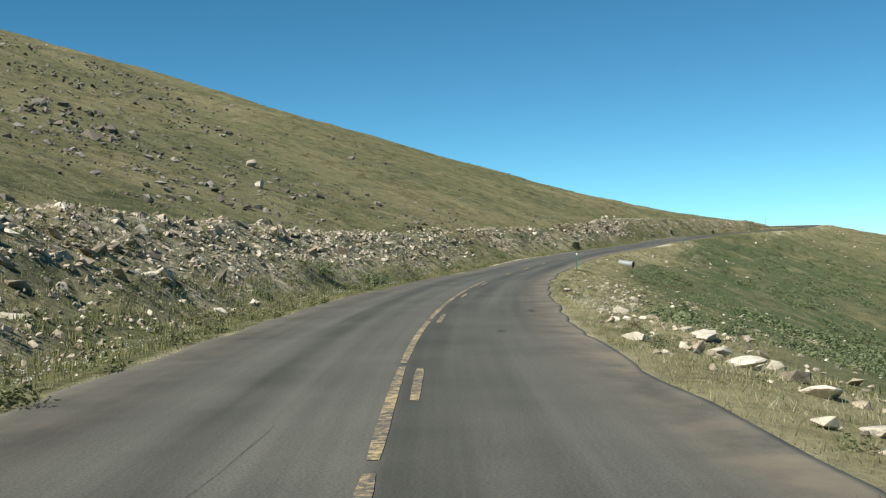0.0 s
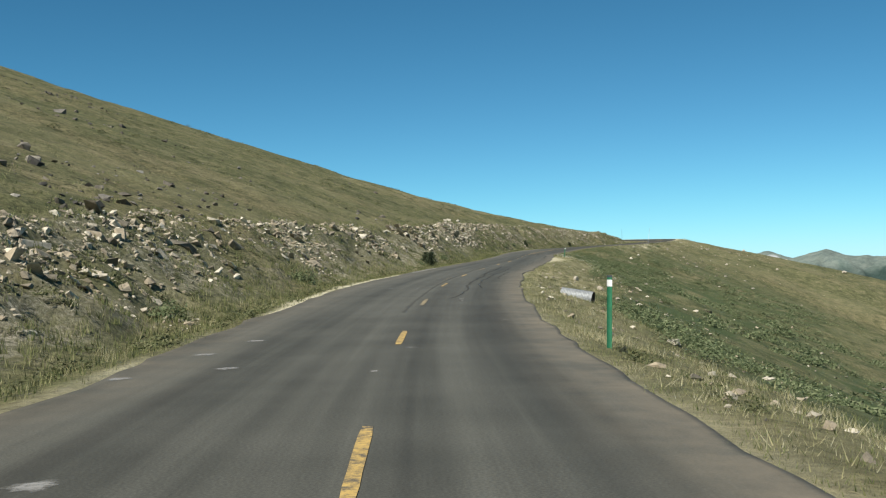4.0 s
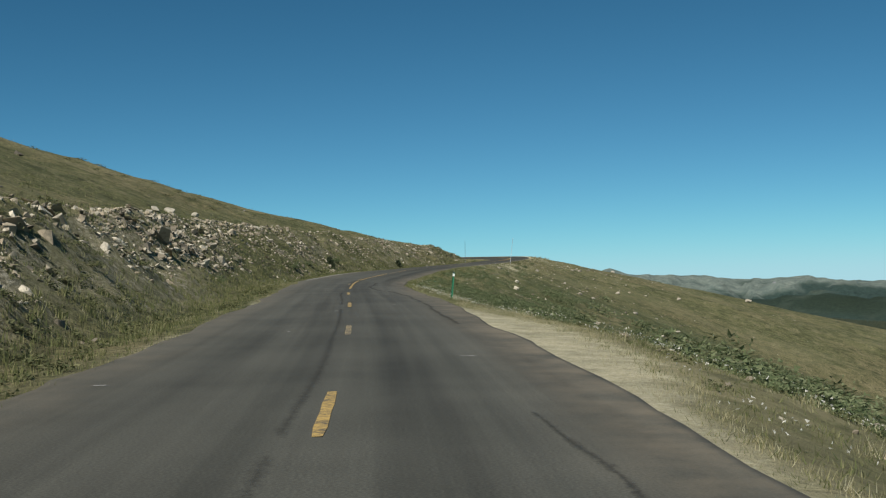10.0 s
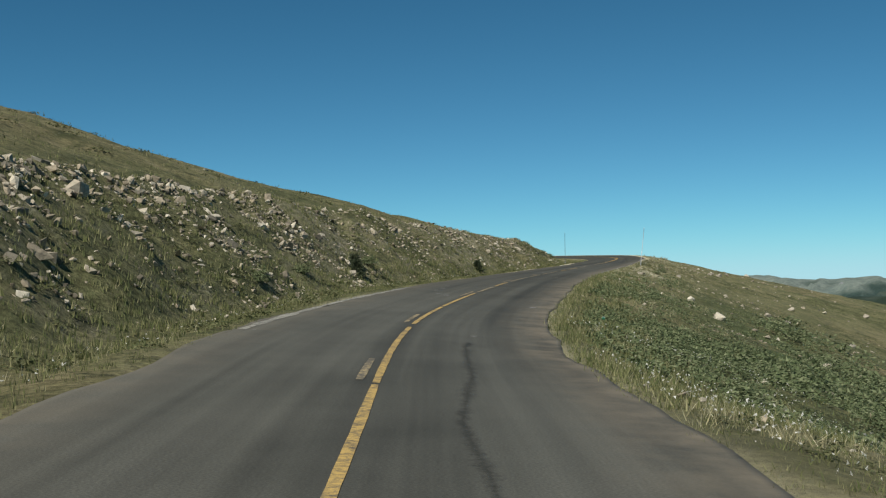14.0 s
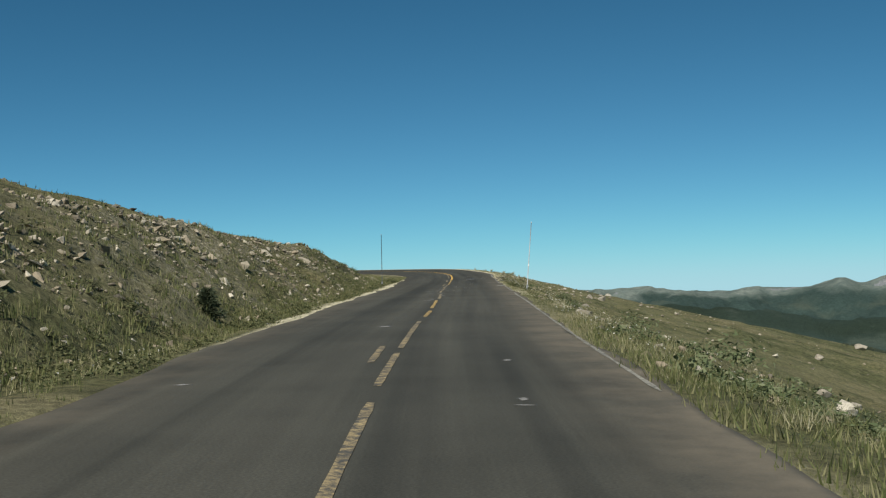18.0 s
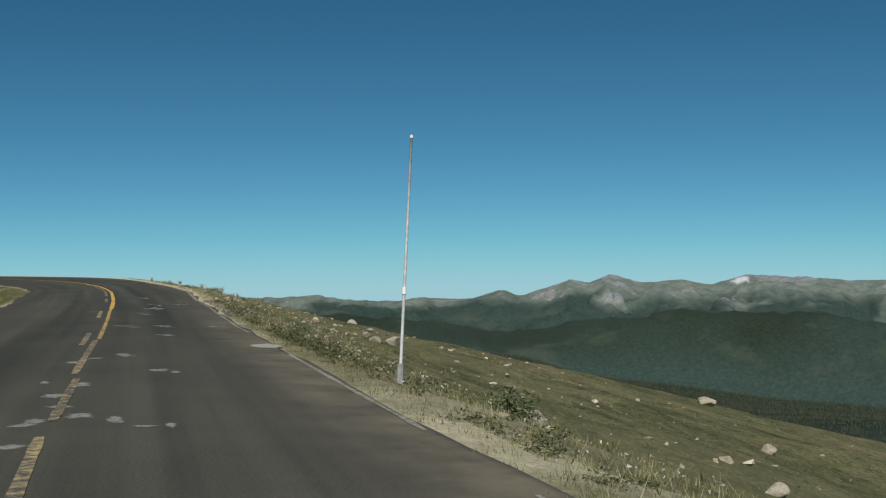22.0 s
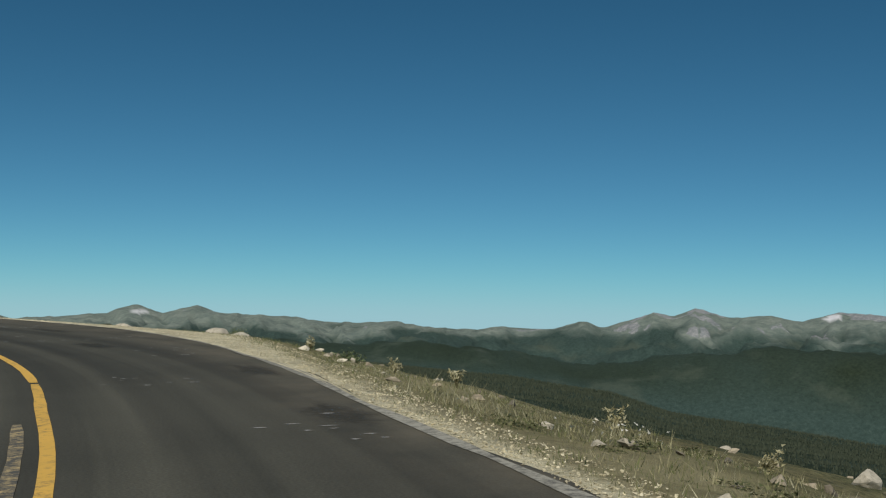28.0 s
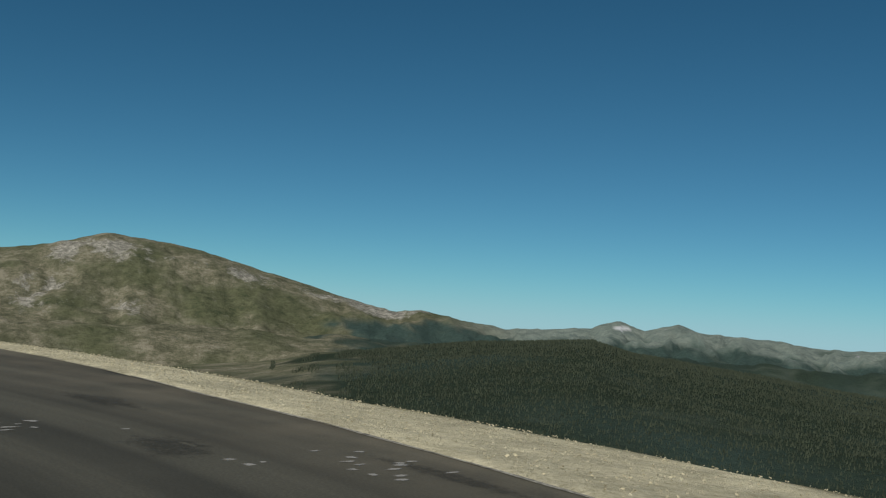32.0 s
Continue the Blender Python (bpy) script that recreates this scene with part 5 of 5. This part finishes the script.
for k in range(1600):
    s, off = rngW.uniform(-20, 268), 7.2 + rngW.exponential(45)
    if off < 160 and lattice(np.array(s / 12.0), np.array(off / 9.0), 5) > -0.1:
        q = rngW.uniform(0.4, 1.5)
        tri.append(speck[k % 4] * (q, q, q * rngW.uniform(0.25, 0.5)) + spot(s, -left_half(s) - off) - [0, 0, 0.03])
for k in range(3300):
    s, f = rngW.uniform(-20, 338), rngW.uniform(-0.5, 1.0)
    if lattice(np.array(s / 3.0), np.array(f * 4), 15) > -0.25 - 0.4 * (222 < s < 320) + 0.12 * (s < 28) + 0.2 * (185 < s < 222) + 0.1 * (28 < s < 90 and 0.3 < f):
        q = rngW.uniform(0.3, 0.95) * (0.6 if f > 0.75 else 1.0)
        tri.append(tiny[k % 4] * (q, q, q * rngW.uniform(0.5, 0.8)) + spot(s, -left_half(s) - 2.6 - f * np.interp(s, BANK_S, BANK_W)) - [0, 0, 0.03])
for k in range(2300):
    s = rngW.uniform(0, 352)
    off = 0.35 + rngW.exponential(2.0)
    if lattice(np.array(s / 2.2), np.array(off / 1.2), 25) > 0.05 - 0.25 * (s > 258):
        q = rngW.uniform(0.16, 0.55)
        tri.append(tiny[k % 4] * (q, q, q * rngW.uniform(0.4, 0.8)) + spot(s, right_half(s) + gravel(s) + off) - [0, 0, 0.02])
for k in range(170):
    s = rngW.uniform(299, 324)
    off = 0.15 + rngW.exponential(0.9)
    q = rngW.uniform(0.25, 0.6)
    tri.append(tiny[k % 4] * (q, q, q * rngW.uniform(0.6, 1.0)) + spot(s, right_half(s) + gravel(s) + off) - [0, 0, 0.02])
tagged(new("bank_shrubs", triangles("bank_shrubs", np.concatenate(tri), HEATH)), "low olive shrubs dotted over bank, hill and verge", "shrubs", kind="stuff")


def spruce(s, d, height, seed):
    r = np.random.RandomState(seed)
    at = spot(s, d)
    ob = thing("spruce", at - [0, 0, 0.05], "small bushy spruce at the foot of the bank", "tree", "young spruces", r.uniform(0, 360))
    v, f = tube([0.05, 0.03, 0.008], [(0, 0, 0), (0.02, 0.01, height * 0.5), (0, 0, height)], 6)
    part("trunk", mesh_from("trunk", v, f, BARK), ob)
    tri = []
    for level in np.linspace(0.04, 0.97, 15):
        reach = height * 0.46 * (1 - level) ** 0.6 * (0.8 + 0.4 * math.sin(level * 17 + seed)) + 0.06
        for w in np.arange(0, 2 * np.pi, 2 * np.pi / (6 + int(9 * (1 - level)))) + r.uniform(0, 6):
            l = reach * r.uniform(0.7, 1.15)
            way = np.array([math.cos(w), math.sin(w), r.uniform(-0.25, 0.25)])
            for t in np.linspace(0.15, 1.0, 9):
                c = np.array([0, 0, height * level]) + way * l * t
                for _ in range(3):
                    n_ = way * 0.10 + r.normal(size=3) * 0.055
                    sd = np.cross(n_, r.normal(size=3))
                    sd = sd / np.linalg.norm(sd) * 0.018
                    tri.append([c - sd, c + sd, c + n_])
    part("crown", triangles("crown", np.array(tri), NEEDLE), ob, "dense dark green needles")


for n, (s, d, h) in enumerate(((242.5, -6.6, 0.8), (243.4, -6.9, 0.65), (271.5, -6.0, 0.75), (147.3, -5.8, 1.15), (148.2, -6.3, 0.9))):
    spruce(s, d, h, 300 + n)


# ---- roadside posts, poles and pipe ----
def delineator(s, d, lean):
    """A flat green roadside post with white reflective bands at its head."""
    at = spot(s, d)
    ob = thing("delineator_post", at, "green plastic delineator post with a white reflective band", "road marker", "delineator posts", -18)
    ob.matrix_basis = ob.matrix_basis @ pose(0, 0, 0, lean[0], lean[1], 0)
    w = np.linspace(-1, 1, 7)
    prof = np.c_[w * 0.042, 0.014 * (1 - w**2)]

    def shell(z0, z1, grow):
        front = np.c_[prof[:, 0] * grow, prof[:, 1] + 0.003 * grow]
        back = np.c_[prof[::-1, 0] * grow, prof[::-1, 1] - 0.006 - 0.003 * (grow > 1)]
        ring = np.concatenate([front, back])
        v = np.concatenate([np.c_[ring, np.full(14, z0)], np.c_[ring, np.full(14, z1)]])
        f = [(j, (j + 1) % 14, 14 + (j + 1) % 14, 14 + j) for j in range(14)] + [tuple(range(13, -1, -1)), tuple(range(14, 28))]
        return v, f
    part("post", mesh_from("post", *shell(-0.15, 1.2, 1.0), GREEN), ob)
    part("reflector", mesh_from("reflector", *shell(1.02, 1.13, 1.05), WHITE), ob, "white reflective band")
    part("cap", mesh_from("cap", *shell(1.17, 1.205, 1.06), POLE_D), ob, "dark cap on the post")


delineator(77.5, 3.45, (1, 1))
delineator(189.6, 4.3, (-3, 6))
# one lies flattened in the grass
at = spot(226, 4.6)
ob = thing("fallen_post", at + [0, 0, 0.12], "fallen green delineator post lying in grass", "road marker", "delineator posts", 65)
v, f = tube([0.045, 0.045], [(-0.45, 0, 0), (0.3, 0, 0.06)], 8)
part("post", mesh_from("post", v * (1, 1, 0.5), f, GREEN), ob)
v, f = tube([0.047, 0.047], [(0.12, 0, 0.046), (0.24, 0, 0.056)], 8)
part("reflector", mesh_from("reflector", v * (1, 1, 0.5), f, WHITE), ob, "white reflective band")


def snow_pole(s, d, height, mats, label, lean):
    at = spot(s, d)
    ob = thing("snow_pole", at, label, "pole", "snow poles")
    ob.matrix_basis = ob.matrix_basis @ pose(0, 0, 0, lean[0], lean[1], 0)
    v, f = tube([0.021, 0.021, 0.020, 0.017], [(0, 0, -0.2), (0, 0, 1.0), (0, 0, 2.2), (0, 0, height)], 10)
    part("pole", mesh_from("pole", v, f, mats[0], True), ob)
    v, f = tube([0.031, 0.031], [(0, 0, 1.2), (0, 0, 1.3)], 10)
    part("clamp", mesh_from("clamp", v, f, mats[1]), ob, "metal clamp round the pole")
    v, f = tube([0.024, 0.024, 0.010], [(0, 0, height), (0, 0, height + 0.03), (0, 0, height + 0.05)], 10)
    part("cap", mesh_from("cap", v, f, mats[1]), ob)
    v, f = tube([0.05, 0.05], [(0, 0, -0.1), (0, 0, 0.25)], 8)
    part("socket", mesh_from("socket", v, f, ZINC), ob, "steel ground socket")


snow_pole(313.8, -4.35, 3.25, (POLE_D, ZINC), "tall dark steel snow pole at the bend", (0, 0))
snow_pole(297.0, 4.1, 3.45, (POLE_W, WHITE), "tall white snow pole leaning over roadside grass", (-7.0, 10.5))

# corrugated culvert
at0, at1 = np.array((17.37, 104.9, 2.50)), np.array((18.39, 104.26, 2.32))
ob = thing("culvert_pipe", (at0 + at1) / 2, "corrugated galvanised steel culvert pipe poking from the embankment", "pipe")
way = (at1 - at0) / np.linalg.norm(at1 - at0)
t = np.linspace(-1.15, 0.21, 110)
rad_o = 0.30 + 0.011 * np.sin(t * 2 * np.pi / 0.068)
v, f = tube(rad_o, t[:, None] * way[None], 28, False)
part("pipe", mesh_from("pipe", v, f, ZINC, True), ob)
# inner wall in a darker brown than the zinc outside
v, f = tube(rad_o - 0.012, t[:, None] * way[None], 28, False)
part("lining", mesh_from("lining", v, [q[::-1] for q in f], make_plain("dark_lining", (0.10, 0.085, 0.07), 0.8), True), ob, "dark inside of the pipe")

# ---- grass, flowers and weeds ----
rngG = np.random.RandomState(61)


def turf_tufts(n, s0, s1, side, lo, span, power=1.0):
    s = rngG.uniform(s0, s1, n)
    off = lo + span * rngG.uniform(0, 1, n) ** power
    d = -(left_half(s) + off) if side < 0 else right_half(s) + gravel(s) * 0.8 + off
    return s, off, spot(s, d)


s, off, p = turf_tufts(12000, -8, 345, -1, 0.0, 3.4)
i = (off > np.interp(s, [256, 270, 290, 315, 330], [0, 0.9, 1.4, 0.8, 0])) | (rngG.uniform(size=len(s)) < 0.2)
s, off, p = s[i], off[i], p[i]
green = [blades(p, 0.07 + 0.13 * np.clip(off / 2, 0, 1) * rngG.uniform(0.5, 1.4, len(p)), np.full(len(p), 0.05), 6, rngG, 0.011)]
s, off, p = turf_tufts(15000, -8, 336, -1, 2.4, 5.6)
i = (s < 26) | ((s > 90) & (s < 222)) | (s > 300) | (off < 2.9) | (rngG.uniform(size=len(s)) < 0.55)
p = p[i]
green.append(blades(p, rngG.uniform(0.06, 0.18, len(p)), np.full(len(p), 0.07), 6, rngG, 0.012))
s, off, p = turf_tufts(3200, 215, 300, -1, 1.6, 5.0, 1.3)
green.append(blades(p, rngG.uniform(0.08, 0.2, len(p)), np.full(len(p), 0.09), 7, rngG, 0.014))
s, off, p = turf_tufts(22000, -4, 370, 1, -0.1, 5.2, 1.4)
green.append(blades(p, rngG.uniform(0.02, 0.075, len(p)), np.full(len(p), 0.10), 8, rngG, 0.006, 1.3))
s, off, p = turf_tufts(10000, 10, 350, 1, 3.0, 40, 1.3)
green.append(blades(p, rngG.uniform(0.05, 0.14, len(p)), np.full(len(p), 0.18), 6, rngG, 0.016, 0.9))
s, off, p = turf_tufts(10000, -15, 330, -1, 7.2, 60, 1.6)
green.append(blades(p, rngG.uniform(0.05, 0.14, len(p)), np.full(len(p), 0.18), 6, rngG, 0.018, 0.9))
s, off, p = turf_tufts(2600, 205, 266, 1, -0.1, 2.4)
green.append(blades(p, rngG.uniform(0.06, 0.2, len(p)), np.full(len(p), 0.10), 7, rngG, 0.010, 0.8))
tagged(new("grass", triangles("grass", np.concatenate(green), BLADE)), "olive and straw-tipped alpine grass tufts", "grass", kind="stuff")
straw = []
s, off, p = turf_tufts(13500, -4, 360, 1, 0.1, 4.2, 1.2)
i = fractal(p[:, 0] / 4, p[:, 1] / 4, 3, 161) + 0.25 * (s > 255) - 0.3 * ((s > 298) & (s < 326)) > -0.05
straw.append(blades(p[i], rngG.uniform(0.03, 0.095, i.sum()) * np.where(rngG.uniform(size=i.sum()) < 0.06, 2.2, 1), np.full(i.sum(), 0.12), 10, rngG, 0.004, 1.5))
s, off, p = turf_tufts(5000, -8, 340, -1, 0.6, 3.0)
i = fractal(p[:, 0] / 4, p[:, 1] / 4, 3, 163) > 0.1
straw.append(blades(p[i], rngG.uniform(0.08, 0.22, i.sum()), np.full(i.sum(), 0.06), 6, rngG, 0.005, 0.8))
s = rngG.uniform(147, 178, 900)
p = spot(s, right_half(s) + 0.25 + (gravel(s) - 0.1) * rngG.uniform(0, 1, 900) ** 0.6)
straw.append(blades(p, rngG.uniform(0.02, 0.08, 900), np.full(900, 0.08), 7, rngG, 0.004, 1.4))
s, off, p = turf_tufts(1500, 0, 357, 1, 0.3, 5.5, 1.2)
i = fractal(p[:, 0] / 6, p[:, 1] / 6, 2, 167) + 0.3 * ((s > 262) & (s < 296)) + 0.15 * ((s > 150) & (s < 212)) > 0.1
straw.append(blades(p[i], rngG.uniform(0.09, 0.24, i.sum()), rngG.uniform(0.07, 0.18, i.sum()), 40, rngG, 0.004, 1.1))
tagged(new("dry_grass", triangles("dry_grass", np.concatenate(straw), STRAW)), "tall dry straw-coloured roadside grass", "grass", kind="stuff")
heads = []
for n_, s0, s1, side, lo, span in ((700, 26, 45, 1, 0.3, 2.6), (5000, 150, 222, 1, 0.2, 5.2), (900, 258, 326, 1, 0.2, 3.2), (900, 318, 352, 1, 0.3, 3.5), (500, 205, 262, -1, 0.3, 1.6), (900, 10, 60, -1, 0.3, 1.8)):
    s, off, p = turf_tufts(n_, s0, s1, side, lo, span)
    i = fractal(p[:, 0] / 2.2, p[:, 1] / 2.2, 2, 171) > 0.1
    q = p[i] + np.c_[np.zeros((i.sum(), 2)), rngG.uniform(0.08, 0.22, i.sum())]
    for _ in range(3):
        a, b = rngG.normal(size=(2, len(q), 3)) * 0.009
        heads.append(np.stack([q + a, q + b, q - a - b], 1))
tagged(new("white_flowers", triangles("white_flowers", np.concatenate(heads), PETAL)), "small white wildflowers in the roadside grass", "flowers", kind="stuff")


def weed(s, d, height, seed):
    r = np.random.RandomState(seed)
    at = spot(s, d)
    ob = thing("tall_weed", at - [0, 0, 0.04], "tall dry weed with pale seed heads on the shoulder", "plant", "weeds along the shoulder", r.uniform(0, 360))
    for _ in range(8):
        tip = np.array([*(r.normal(size=2) * 0.17 * height), height * r.uniform(0.55, 1.05)])
        mid = tip * (0.35, 0.35, 0.55)
        v, f = tube([0.006, 0.005, 0.002], [(0, 0, 0), mid, tip], 4)
        stalk = part("stalk", mesh_from("stalk", v, f, STEM), ob)
        hd = []
        for _ in range(26):
            c = tip * r.uniform(0.6, 1.05) + r.normal(size=3) * 0.028
            a, b = r.normal(size=(2, 3)) * 0.014
            hd.append([c + a, c + b, c - a - b])
        tagged(part("seed_head", triangles("seed_head", np.array(hd), STRAW), stalk, "pale feathery seed head"), kind="stuff")


for n, (s, d, h) in enumerate(((335, 5.6, 0.6), (338, 6.2, 0.75), (341, 6.0, 0.5), (344.5, 7.2, 0.7), (348, 7.4, 0.7), (350.5, 7.9, 0.6), (353, 7.6, 0.65), (356.8, 7.2, 0.6), (359.1, 7.3, 0.6), (363.3, 7.0, 0.6), (310, 5.2, 0.5), (305, 4.9, 0.55), (322, 5.4, 0.6), (328, 5.8, 0.55))):
    weed(s, d - (0.9 if 338 < s < 361 else 0), h * 0.55, 400 + n)

# ---- the nearest stones of the cut, one by one ----
rngN = np.random.RandomState(71)
PIECES = []
for k, (v, f) in enumerate(SHAPES):
    me = mesh_from("stone", v, f, STONE_ONE)
    PIECES.append(me)
for s0, s1, count in ((8, 60, 110), (140, 160, 50), (186, 222, 140)):
    s_, k_, p_ = bank_points(count, rngN, s0, s1, 0.1, 1.05)
    for s, k, p in zip(s_, k_, p_):
        z = float(np.clip(np.exp(rngN.normal(-1.15, 0.4)) * (1.15 if s > 180 else 0.85), 0.16, 1.0))
        part("stone", PIECES[rngN.randint(8)], ground, "", pose(*p - [0, 0, z * 0.12], rngN.normal(0, 25), rngN.normal(0, 25), rngN.uniform(0, 360)) @ Matrix.Diagonal((z, z, z, 1)))
